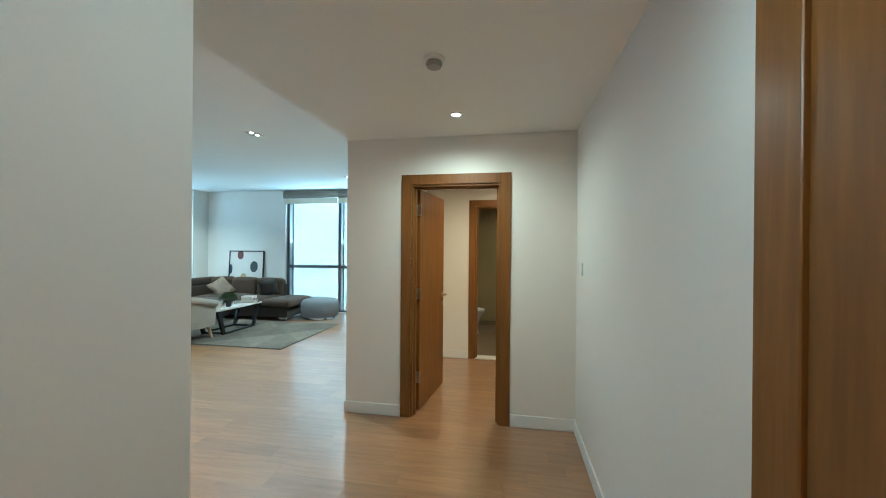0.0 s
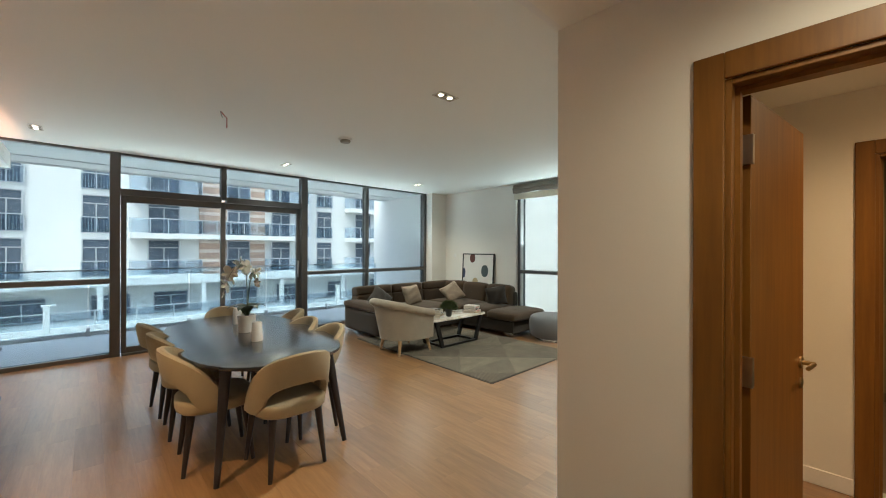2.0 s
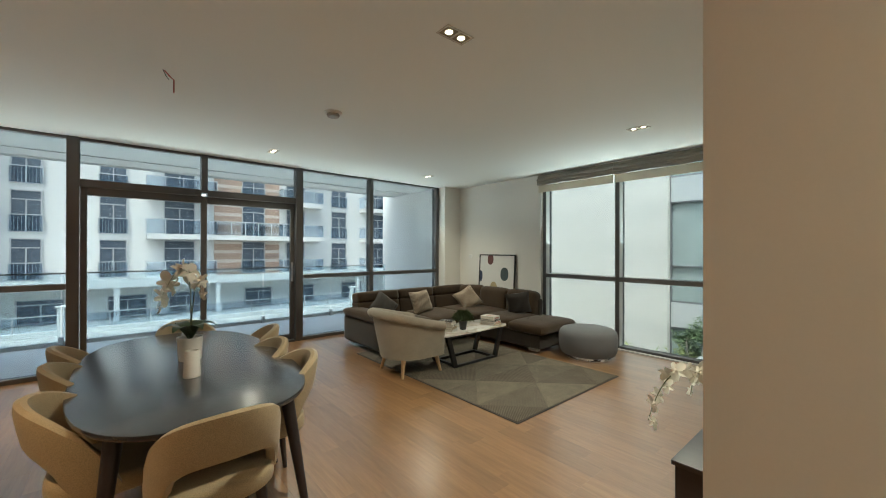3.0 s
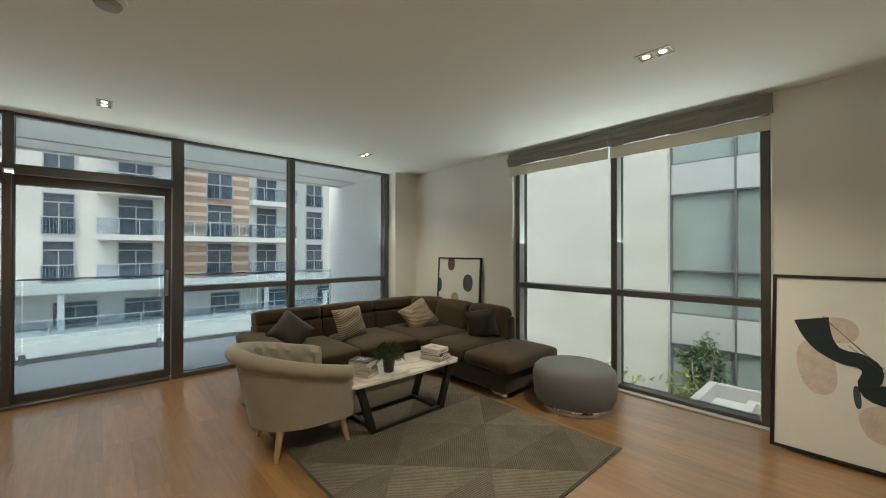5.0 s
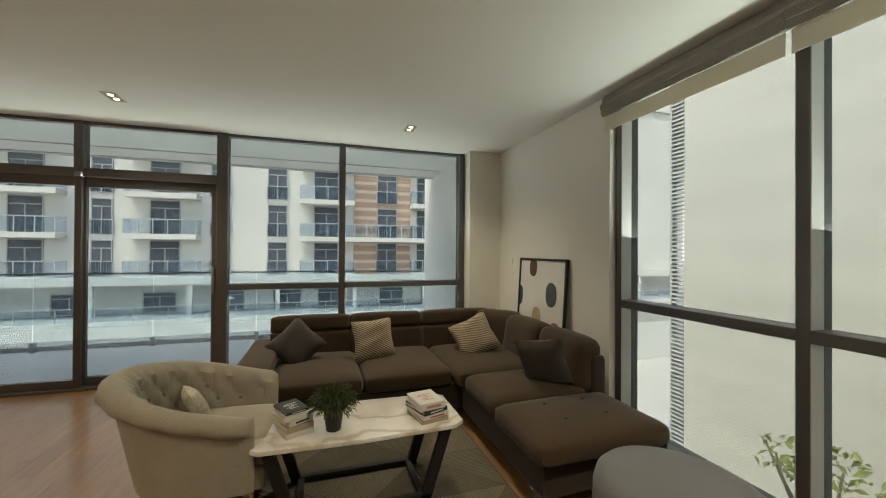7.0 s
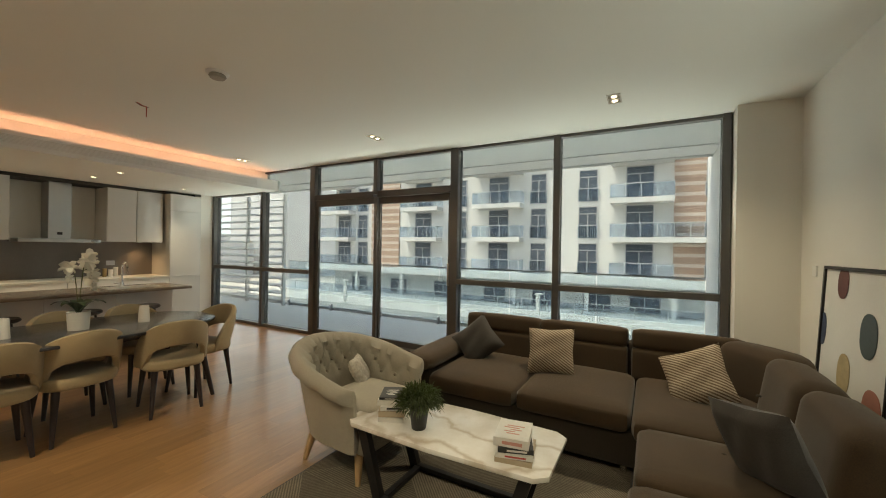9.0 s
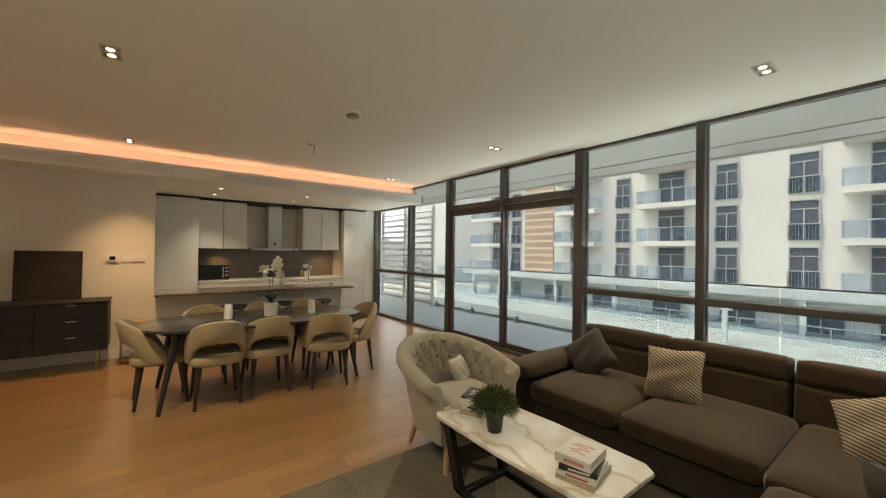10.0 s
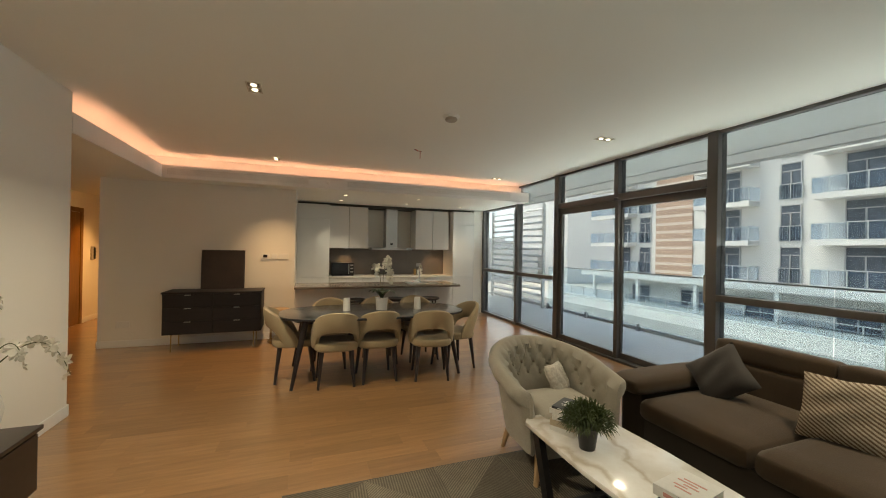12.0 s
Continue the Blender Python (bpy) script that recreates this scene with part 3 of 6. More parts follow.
far_rail_at(7.96, 12.99, zb + 0.06, 1.3)
# garden floor windows below the long ledge
for y in (-24.0, -18.5, -13.0, -7.5, -2.8, 1.5, 5.0, 10.2, 14.0, 19.0, 24.0):
    fr_, gm_ = far_window(2.2, 1.55)
    ob = part("window", fr_, MAT_FARSASH, bld)
    part("pane", gm_, MAT_FARGLASS, ob)
    ob.location = (FX, y, -3.35)
# podium terrace in front of the block
pod = thing("podium", "pale podium terrace below the apartment block", "terrace")
part("deck", bx(FX + 0.0, FX + 9.0, -32, 46, -4.4, -3.4), MAT_TERRACE, pod)
part("edge", bx(FX + 1.31, FX + 1.7, -30, 46, -1.15, -0.55), MAT_PALE, pod, "long white ledge over the terrace")
part("canopy", bx(FX, FX + 1.3, -30, 46, -1.15, -0.88), MAT_PALE, pod)
part("front_wall", bx(FX + 8.6, FX + 9.0, -32, 46, -13, -4.4), MAT_PALE, pod)
part("planter_edge", bx(FX + 5.0, FX + 5.3, -30, 46, -3.4, -3.1), MAT_PALE, pod, "low white kerb along the terrace")
for k in range(13):
    y = -28 + 6 * k
    part("column", bx(FX + 1.35, FX + 1.65, y - 0.15, y + 0.15, -3.4, -1.15), MAT_PALE, pod)
part("glass_rail", bx(FX + 5.14, FX + 5.16, -30, 46, -3.1, -2.3), MAT_FARRAIL, pod)
for k in range(39):
    y = -29.5 + 1.95 * k
    part("post", bx(FX + 5.12, FX + 5.18, y - 0.03, y + 0.03, -3.1, -2.27), MAT_SPANDREL, pod)
part("rail", bx(FX + 5.12, FX + 5.18, -30, 46, -2.29, -2.23), MAT_SPANDREL, pod)
for y in (-17.5, -0.15, 16.0):
    lp = thing("lamp_post", "square white terrace lamp post with flat cap", "lamp post", "terrace lamp posts", at=pose(-28.4, y, -3.4))
    part("shaft", bx(-0.12, 0.12, -0.12, 0.12, 0, 1.86, 0.02, 1), MAT_PALE, lp)
    part("cap", bx(-0.15, 0.15, -0.20, 0.34, 1.86, 1.96, 0.02, 1), MAT_PALE, lp)

# lower street deck between the two blocks
struct("street_deck", bx(FX + 9.0, -12.0, -60, 60, -13.0, -7.5), MAT_TERRACE, "pale paved deck between the buildings", "pavement")

# low hazy town to the south west
# Haze over the town is put into this pale wall colour
MAT_TOWN = plain("haze_pale_town_wall", (0.62, 0.61, 0.60), 0.9, var=0.1, big=0.02, fine=0.3, bump=0)
random.seed(5)
for k in range(26):
    x, y = random.uniform(-420, -90), random.uniform(-420, -150)
    w, d, h = random.uniform(12, 34), random.uniform(12, 30), random.uniform(3, 26) if k % 5 else random.uniform(30, 48)
    bm = bx(x - w, x + w, y - d, y + d, -13, -13 + h)
    box(bm, x - w * 0.4, x + w * 0.3, y - d * 0.4, y + d * 0.3, -13 + h, -10 + h)
    solid("distant_building", bm, MAT_TOWN, "distant block painted pale as if in haze", "building", "distant town")
for k in range(8):
    x, y, h = random.uniform(-330, -180), random.uniform(120, 420), random.uniform(10, 60)
    bm = bx(x - 12, x + 12, y - 12, y + 12, -13, -13 + h)
    box(bm, x - 5, x + 5, y - 5, y + 5, -13 + h, -9 + h)
    solid("distant_building", bm, MAT_TOWN, "distant block painted pale as if in haze", "building", "distant town")

# the neighbour behind the end window
nb = thing("neighbour_building", "neighbouring block with stone wall and glazed bays", "building")
NY = 12.0
part("stone_wall", bx(-8.0, -4.52, NY, NY + 9, -7, 12), MAT_STONE, nb, "pale travertine clad wall")
part("glass_core", bx(-4.52, 6, NY + 0.25, NY + 9, -7, 12), MAT_CURTAINGLASS, nb, "grey green curtain wall glazing")
for z in (-3.38, -0.39, 2.60, 5.6):
    for x0, x1 in ((-4.50, -3.46), (-3.44, -2.42), (-2.40, -1.38), (-1.36, 6.0)):
        part("spandrel", bx(x0, x1, NY + 0.16, NY + 0.25, z + 0.015, z + 0.605), MAT_SPANDREL, nb, "pale grey spandrel panel")
    for zz in (z, z + 0.62, z + 1.47):
        part("transom", bx(-4.52, 6, NY + 0.17, NY + 0.25, zz - 0.015, zz + 0.015), MAT_FARFRAME, nb)
for x in (-4.51, -3.45, -2.41, -1.37, 0.0, 1.3, 2.6):
    part("mullion", bx(x - 0.017, x + 0.017, NY + 0.15, NY + 0.25, -7, 12), MAT_FARFRAME, nb)
louvre = None
for k in range(170):
    if louvre is None:
        ob = part("louvre", bx(-8.26, -8.0, NY - 0.02, NY + 0.12, 0, 0.036), MAT_SPANDREL, nb)
        louvre = ob.data
    else:
        ob = new("louvre", louvre)
        ob.parent = nb
    ob.location = (0, 0, -5 + 0.08 * k)
part("louvre_frame", bx(-8.30, -8.26, NY - 0.02, NY + 0.12, -7, 12), MAT_SPANDREL, nb)

# terrace below the end window with planter and greenery
struct("garden_deck", bx(-11.5, 6, 7.85, NY, -13, -2.3), MAT_TERRACE, "pale terrace below the end window", "pavement")
pl = thing("planter_wall", "white rendered terrace planter walls", "planter")
for a in ((-3.72, -3.60, 9.70, 11.50, -2.3, -0.80), (-3.60, -1.0, 11.38, 11.50, -2.3, -0.80), (-3.60, -1.0, 9.70, 9.82, -2.3, -0.80),
          (-3.60, -1.0, 9.82, 11.38, -2.3, -1.02), (-3.10, -1.0, 10.20, 10.32, -1.02, -0.82), (-3.10, -2.98, 10.32, 10.85, -1.02, -0.82), (-3.10, -1.0, 10.85, 10.97, -1.02, -0.82)):
    part("wall", bx(*a, 0.01, 1), MAT_TERRACE, pl)


def leaf_cloud(rnd, centre, size, count, leaf, flat=0.5):
    """Many small folded leaves scattered through an uneven crown."""
    bm = bmesh.new()
    clumps = [Vector((rnd.gauss(0, 0.45) * size[0], rnd.gauss(0, 0.45) * size[1], rnd.gauss(0, 0.4) * size[2])) for _ in range(14)]
    for _ in range(count):
        c = rnd.choice(clumps)
        p = Vector(centre) + c + Vector((rnd.gauss(0, 0.16) * size[0], rnd.gauss(0, 0.16) * size[1], rnd.gauss(0, 0.16) * size[2]))
        m = Matrix.Translation(p) @ Euler((rnd.uniform(-1, 1), rnd.uniform(-1, 1), rnd.uniform(0, 6.3))).to_matrix().to_4x4()
        s = leaf * rnd.uniform(0.6, 1.3)
        pts = [m @ Vector(q) for q in ((0, 0, 0), (s * 0.5, s * 0.2, s * 0.08), (s, 0, 0), (s * 0.5, -s * 0.2, s * 0.08))]
        mid = m @ Vector((s * 0.5, 0, -0.02 * s))
        vs = [bm.verts.new(q) for q in pts]
        vm = bm.verts.new(mid)
        bm.faces.new((vs[0], vm, vs[1]))
        bm.faces.new((vs[1], vm, vs[2]))
        bm.faces.new((vs[0], vs[3], vm))
        bm.faces.new((vs[3], vs[2], vm))
    return bm


rnd = random.Random(11)


def small_tree(at, height, crown, count, leaf, mat):
    t = thing("tree", "leafy small tree on the terrace below", "tree", at=pose(*at))
    part("trunk", tube([(0, 0, 0), (0.05, 0.02, height * 0.4), (0.0, 0.05, height * 0.75)], 0.06, 8, 0.035), MAT_BARK, t)
    for k in range(6):
        a = k * 1.05
        part("limb", tube(arc((0, 0.04, height * 0.55), (0.3 * math.cos(a), 0.3 * math.sin(a), height * 0.75), (crown[0] * 0.8 * math.cos(a), crown[1] * 0.8 * math.sin(a), height * (0.9 + 0.04 * k)), 6), 0.025, 6, 0.01), MAT_BARK, t)
    part("crown", leaf_cloud(rnd, (0, 0, height), crown, count, leaf), mat, t)


small_tree((-4.72, 9.8, -2.3), 1.72, (0.62, 0.4, 0.24), 150, 0.13, MAT_LEAFLIGHT)
small_tree((-3.86, 11.78, -2.3), 1.75, (0.42, 0.12, 0.55), 1500, 0.09, MAT_LEAF)
small_tree((-3.95, 11.70, -2.3), 1.15, (0.35, 0.15, 0.40), 700, 0.09, MAT_LEAFLIGHT)


def grass_tuft(x, y, z):
    bm = bmesh.new()
    for k in range(16):
        a, L = rnd.uniform(0, 6.28), rnd.uniform(0.14, 0.26)
        c, s = math.cos(a), math.sin(a)
        w = 0.016
        v = [bm.verts.new(p) for p in ((-s * w, c * w, 0), (s * w, -c * w, 0), (c * L * 0.25 + s * w, s * L * 0.25 - c * w, L * 0.6), (c * L * 0.25 - s * w, s * L * 0.25 + c * w, L * 0.6), (c * L * 0.5, s * L * 0.5, L))]
        bm.faces.new((v[0], v[1], v[2], v[3]))
        bm.faces.new((v[3], v[2], v[4]))
    ob = solid("grass_tuft", bm, MAT_LEAFLIGHT, "spiky yellow green tuft in the planter", "plant", "planter tufts")
    ob.location = (x, y, z)


for k in range(14):
    grass_tuft(-3.50 + 0.13 * k, 9.95 + 0.06 * (k % 3), -1.019)
for k in range(12):
    grass_tuft(-2.85 + 0.14 * k, 10.58 + 0.05 * (k % 2), -1.019)

# glowing backdrop wall, painted as pale haze that closes the view to the horizon
bm = bmesh.new()
lo, hi = [], []
for k in range(41):
    a = radians(80 + 220 * k / 40)
    lo.append(bm.verts.new((700 * math.cos(a), 700 * math.sin(a), -13)))
    hi.append(bm.verts.new((700 * math.cos(a), 700 * math.sin(a), 330)))
for k in range(40):
    bm.faces.new((lo[k], lo[k + 1], hi[k + 1], hi[k]))
hz, hnt, hbs = nodes_of("haze_backdrop_glow")
hbs.inputs["Base Color"].default_value = (0.7, 0.72, 0.74, 1)
hbs.inputs["Emission Strength"].default_value = 0.5
hn = noise_node(hnt, 0.004, 3, coords(hnt, (1, 1, 3)))
link(hnt, ramp_node(hnt, hn.outputs["Fac"], [(0.3, (0.80, 0.84, 0.88)), (0.7, (0.92, 0.94, 0.95))]).outputs["Color"], hbs.inputs["Emission Color"])
struct("backdrop", bm, hz, "glowing backdrop painted as pale desert haze along the horizon", "sky")

# ---- living area ----
MAT_SOFA = fabric("sofa_fabric", (0.050, 0.026, 0.007), 500, 0.14, 0.85, 4)
MAT_SOFABASE = fabric("sofa_base_fabric", (0.030, 0.020, 0.011), 500, 0.12, 0.85, 4)
MAT_LINEN = fabric("cream_linen", (0.39, 0.35, 0.28), 600, 0.07, 0.9, 5)
MAT_PILLOWDARK = fabric("dark_cushion", (0.048, 0.040, 0.034), 500, 0.15)
MAT_PILLOWSTRIPE = striped("striped_cushion", (0.19, 0.125, 0.075), (0.58, 0.49, 0.38), 0.018, (0, 0, 0.6))
MAT_OTTOMAN = fabric("blue_grey_felt", (0.16, 0.165, 0.175), 600, 0.05)
MAT_OAK = wood("pale_leg_wood", (0.38, 0.24, 0.12), (0.5, 0.34, 0.19), 0.45, (10, 10, 1), 0.1, 0.1)
MAT_MARBLE = marble("white_marble")
MAT_RUG_A = striped("rug_stripe_light", (0.135, 0.114, 0.084), (0.245, 0.212, 0.162), 0.015, (0, 0, 0.8), 0.95)
MAT_RUG_B = striped("rug_stripe_dark", (0.092, 0.078, 0.058), (0.158, 0.136, 0.102), 0.015, (0, 0, -0.8), 0.95)
MAT_RUG_C = striped("rug_stripe_mid", (0.108, 0.093, 0.068), (0.195, 0.168, 0.128), 0.016, (0, 0, 0.05), 0.95)
MAT_RUG_EDGE = fabric("rug_edge", (0.06, 0.05, 0.045), 400)
MAT_PAGES = plain("book_pages", (0.68, 0.63, 0.54), 0.8, var=0.06, big=6, fine=300, bump=0.1, stretch=(1, 1, 12))
MAT_POT = plain("black_pot", (0.022, 0.022, 0.022), 0.5, var=0.1)
MAT_GREEN = plain("plant_green", (0.06, 0.085, 0.02), 0.55, var=0.35, big=20, fine=60, bump=0)
MAT_CERAMIC = plain("white_ceramic", (0.75, 0.73, 0.69), 0.35, var=0.03, bump=0.03)
MAT_PETAL = plain("white_petal", (0.78, 0.75, 0.66), 0.6, var=0.05, big=30, bump=0)
MAT_STEM = plain("orchid_stem", (0.09, 0.10, 0.035), 0.5, var=0.2, big=10, bump=0)
MAT_ORLEAF = plain("orchid_leaf", (0.035, 0.06, 0.022), 0.35, var=0.2, big=8, bump=0)

# L-shaped sofa
sofa = thing("corner_sofa", "dark brown fabric corner sofa with tufted cushions", "sofa")
SX0, SX1, SY0, SY1 = -6.66, -5.58, 4.72, 7.40


def at_box(x0, x1, y0, y1, z0, z1, r, puff=0.0, tilt=None, cuts=7):
    bm = soft_box(x1 - x0, y1 - y0, z1 - z0, r, puff, cuts)
    m = Matrix.Translation(((x0 + x1) / 2, (y0 + y1) / 2, z0))
    return moved(bm, m @ tilt if tilt is not None else m)


part("base", at_box(SX0 + 0.04, SX1 + 0.02, SY0 + 0.22, SY1, 0.06, 0.30, 0.03), MAT_SOFABASE, sofa)
part("base", at_box(SX1 + 0.021, -4.27, 6.50, SY1, 0.06, 0.28, 0.03), MAT_SOFABASE, sofa)
part("seat_cushion", at_box(SX0 + 0.24, SX1 + 0.07, 4.93, 5.66, 0.28, 0.435, 0.06, 0.035), MAT_SOFA, sofa)
part("seat_cushion", at_box(SX0 + 0.24, SX1 + 0.07, 5.665, 6.42, 0.28, 0.435, 0.06, 0.035), MAT_SOFA, sofa)
part("seat_cushion", at_box(SX0 + 0.24, SX1 + 0.16, 6.425, 7.25, 0.28, 0.43, 0.06, 0.03), MAT_SOFA, sofa)
part("seat_cushion", at_box(SX1 + 0.165, -4.82, 6.46, 7.25, 0.27, 0.42, 0.06, 0.03), MAT_SOFA, sofa)
part("seat_cushion", at_box(-4.815, -4.20, 6.44, 7.36, 0.265, 0.41, 0.06, 0.03), MAT_SOFA, sofa, "open chaise end cushion with tufting")
lean = pose(0, 0, 0, 0, -9, 0)
for a, b in ((4.86, 5.613), (5.614, 6.355), (6.385, 7.16)):
    part("back_cushion", at_box(SX0 + 0.05, SX0 + 0.30, a, b, 0.36, 0.635, 0.03, 0.0, lean), MAT_SOFA, sofa)
    part("head_cushion", at_box(SX0 + 0.028, SX0 + 0.262, a, b, 0.618, 0.785, 0.04, 0.008, lean), MAT_SOFA, sofa)
lean2 = pose(0, 0, 0, -9, 0, 0)
part("back_cushion", moved(soft_box(0.52, 0.30, 0.42, 0.09, 0.015), pose(-6.28, 7.20, 0.36, -6, 0, 40)), MAT_SOFA, sofa)
for a, b in ((-6.10, -5.46), (-5.455, -4.86)):
    part("back_cushion", at_box(a, b, 7.12, 7.37, 0.35, 0.775, 0.085, 0.015, lean2), MAT_SOFA, sofa)
part("back_frame", at_box(SX0 - 0.02, SX0 + 0.12, SY0 + 0.16, SY1, 0.09, 0.66, 0.05), MAT_SOFABASE, sofa)
part("back_frame", at_box(SX0 + 0.121, -4.84, SY1 - 0.12, SY1 + 0.03, 0.09, 0.66, 0.05), MAT_SOFABASE, sofa)
part("arm", at_box(SX0, SX1 + 0.02, SY0, SY0 + 0.215, 0.06, 0.46, 0.06), MAT_SOFABASE, sofa)
part("arm_pad", at_box(SX0 + 0.02, SX1 + 0.10, SY0 - 0.03, SY0 + 0.25, 0.44, 0.56, 0.055, 0.02), MAT_SOFA, sofa, "padded overhanging arm rest")
for (x, y) in ((SX1 - 0.06, SY0 + 0.1), (SX0 + 0.1, SY0 + 0.1), (SX1 - 0.1, 6.38), (-4.40, 6.56), (-4.40, 7.3), (SX0 + 0.1, 7.3)):
    part("leg", bx(x - 0.09, x + 0.09, y - 0.02, y + 0.02, 0.012, 0.095, 0.006, 1), MAT_CHROME, sofa, "polished chrome runner leg")
button = bmesh.new()
bmesh.ops.create_uvsphere(button, u_segments=10, v_segments=6, radius=0.014, matrix=Matrix.Diagonal((1, 1, 0.5, 1)))
bme = None
for p in ((-5.95, 5.3, 0.462), (-5.95, 6.03, 0.462), (-5.2, 6.85, 0.443), (-4.65, 6.75, 0.433), (-4.42, 6.75, 0.433), (-4.65, 7.05, 0.433), (-4.42, 7.05, 0.433), (-5.75, 7.09, 0.60), (-5.15, 7.09, 0.60)):
    if bme is None:
        b0 = part("button", button, MAT_SOFABASE, sofa)
        bme = b0.data
    else:
        b0 = new("button", bme)
        b0.parent = sofa
    b0.location = p


def pillow(m, mat, label, w=0.38):
    bm2 = bmesh.new()
    n = 14
    for side in (1, -1):
        grid = []
        for i in range(n + 1):
            row = []
            for j in range(n + 1):
                u, v = 2 * i / n - 1, 2 * j / n - 1
                pin = 1 - 0.09 * (1 - abs(u)) * 1.0 * (abs(v) ** 4)
                pin2 = 1 - 0.09 * (1 - abs(v)) * 1.0 * (abs(u) ** 4)
                h = 0.19 * w * max(0.0, (1 - u ** 4) * (1 - v ** 4)) ** 0.6
                wr = 0.008 * math.sin(9 * u + 4 * v) * (1 - u * u) * (1 - v * v)
                row.append(bm2.verts.new((u * w / 2 * pin2, v * w / 2 * pin, side * (h + wr * side))))
            grid.append(row)
        for i in range(n):
            for j in range(n):
                bm2.faces.new((grid[i][j], grid[i + 1][j], grid[i + 1][j + 1], grid[i][j + 1]))
    bmesh.ops.remove_doubles(bm2, verts=bm2.verts, dist=0.0008)
    ob = solid("cushion", bm2, mat, label, "cushion", "cushions on the sofa")
    ob.matrix_world = m
    return ob


pillow(pose(-6.10, 5.12, 0.595, 0, 62, 0) @ pose(0, 0, 0, 0, 0, 45), MAT_PILLOWDARK, "dark brown square cushion standing on its corner")
pillow(pose(-6.06, 5.80, 0.61, 4, 66, 4) @ pose(0, 0, 0, 0, 0, 3), MAT_PILLOWSTRIPE, "beige and brown striped cushion leaning on the back", 0.38)
pillow(pose(-6.0, 6.80, 0.585, 0, 60, -30) @ pose(0, 0, 0, 0, 0, 30), MAT_PILLOWSTRIPE, "beige and brown striped cushion in the corner", 0.41)
pillow(pose(-5.00, 6.96, 0.60, -68, 0, 42) @ pose(0, 0, 0, 0, 0, -10), MAT_PILLOWDARK, "dark grey brown cushion standing on its corner")


# tub armchair
def armchair(m):
    t = thing("armchair", "cream linen tub armchair with buttoned back", "armchair", at=m)
    A, B = 0.295, 0.35

    def plan(th, r):
        """Round back; beyond a quarter turn straight arms run forward."""
        if abs(th) > math.pi / 2:
            return math.copysign(A * r, th), 0.23 * (abs(th) - math.pi / 2) / radians(26)
        return A * math.sin(th) * r, -B * math.cos(th) * r

    def flare(z):
        return 0.075 * (z - 0.2) / 0.5

    def quilt(th, z):
        """Diamond tufting: creases run from button to button."""
        u, v = th / radians(19), (z - 0.51 + 0.015 * abs(th)) / 0.17
        if abs(u) > 5.8 or v < -0.15:
            return 0.0
        p = abs(math.sin(math.pi * (u + v))) ** 0.5 * abs(math.sin(math.pi * (u - v))) ** 0.5
        return 0.036 * (1 - p) * min(1.0, (v + 0.15) / 0.15)

    def ring(th, zhi, shrink):
        pts = []
        for k in range(15):
            z = 0.24 + (zhi - 0.05 - 0.24) * k / 14
            pts.append((-0.06 + flare(z) + quilt(th, z), z))
        rr = 0.047 + 0.006 * abs(math.sin(math.pi * th / radians(19)))
        cx, cz = flare(zhi) + 0.022, zhi - rr
        for k in range(1, 11):
            a = radians(165 - 26 * k)
            pts.append((cx + rr * math.cos(a), cz + rr * math.sin(a)))
        for k in range(7):
            z = zhi - 0.13 + (0.205 - zhi + 0.13) * k / 6
            pts.append((0.036 + flare(z) - 0.012 * k / 6, z))
        pts.append((-0.02, 0.19))
        mx, mz = sum(p[0] for p in pts) / len(pts), sum(p[1] for p in pts) / len(pts)
        out = []
        for d, z in pts:
            d, z = mx + (d - mx) * shrink, mz + (z - mz) * (0.9 + 0.1 * shrink)
            r = 1.0 + d / A
            out.append((*plan(th, r), z))
        return out

    rings = []
    for i in range(-2, 123):
        th = radians(-116 + 232 * i / 120)
        k = max(0.0, math.cos(th * 0.76)) ** 1.2
        rings.append(ring(th, 0.615 + 0.165 * k, 1.0 if 1 <= i <= 119 else (0.86 if i in (0, 120) else (0.62 if i in (-1, 121) else 0.25))))
    part("shell", sweep(rings), MAT_LINEN, t, "diamond tufted shell with rolled top edge")
    part("seat_cushion", moved(soft_box(0.53, 0.52, 0.17, 0.06, 0.03), pose(0, 0.07, 0.28)), MAT_LINEN, t)
    part("seat_base", lathe([(0.0, 0.192), (0.285, 0.192), (0.295, 0.20), (0.295, 0.29), (0.0, 0.30)], 40), MAT_LINEN, t)
    part("front_rail", moved(soft_box(0.56, 0.28, 0.13, 0.03, 0), pose(0, 0.17, 0.188)), MAT_LINEN, t)
    bmb = bmesh.new()
    bmesh.ops.create_uvsphere(bmb, u_segments=10, v_segments=6, radius=0.013)
    data = None
    for row in range(3):
        for c in range(-6, 7):
            th = radians(c * 19 + (9.5 if row % 2 else 0))
            if abs(th) > 1.95:
                continue
            z = 0.51 + 0.085 * row - 0.015 * abs(th)
            if z > 0.495 + 0.165 * max(0.0, math.cos(th * 0.76)) ** 1.2:
                continue
            fl = 0.075 * (z - 0.2) / 0.5
            r = 1.0 + (-0.036 + fl) / A
            if data is None:
                o = part("button", bmb, MAT_TUFT_SHADE, t, "sunken upholstery button")
                data = o.data
            else:
                o = new("button", data)
                o.parent = t
            o.location = (*plan(th, r), z)
    for x, y, sx, sy in ((-0.22, 0.20, -1, 1), (0.22, 0.20, 1, 1), (-0.20, -0.22, -1, -1), (0.20, -0.22, 1, -1)):
        bm = bmesh.new()
        rod(bm, (x + sx * 0.055, y + sy * 0.05, 0.0), (x, y, 0.25), 0.016, 0.031, 12)
        part("leg", bm, MAT_OAK, t, "tapered pale wooden leg")
    return t


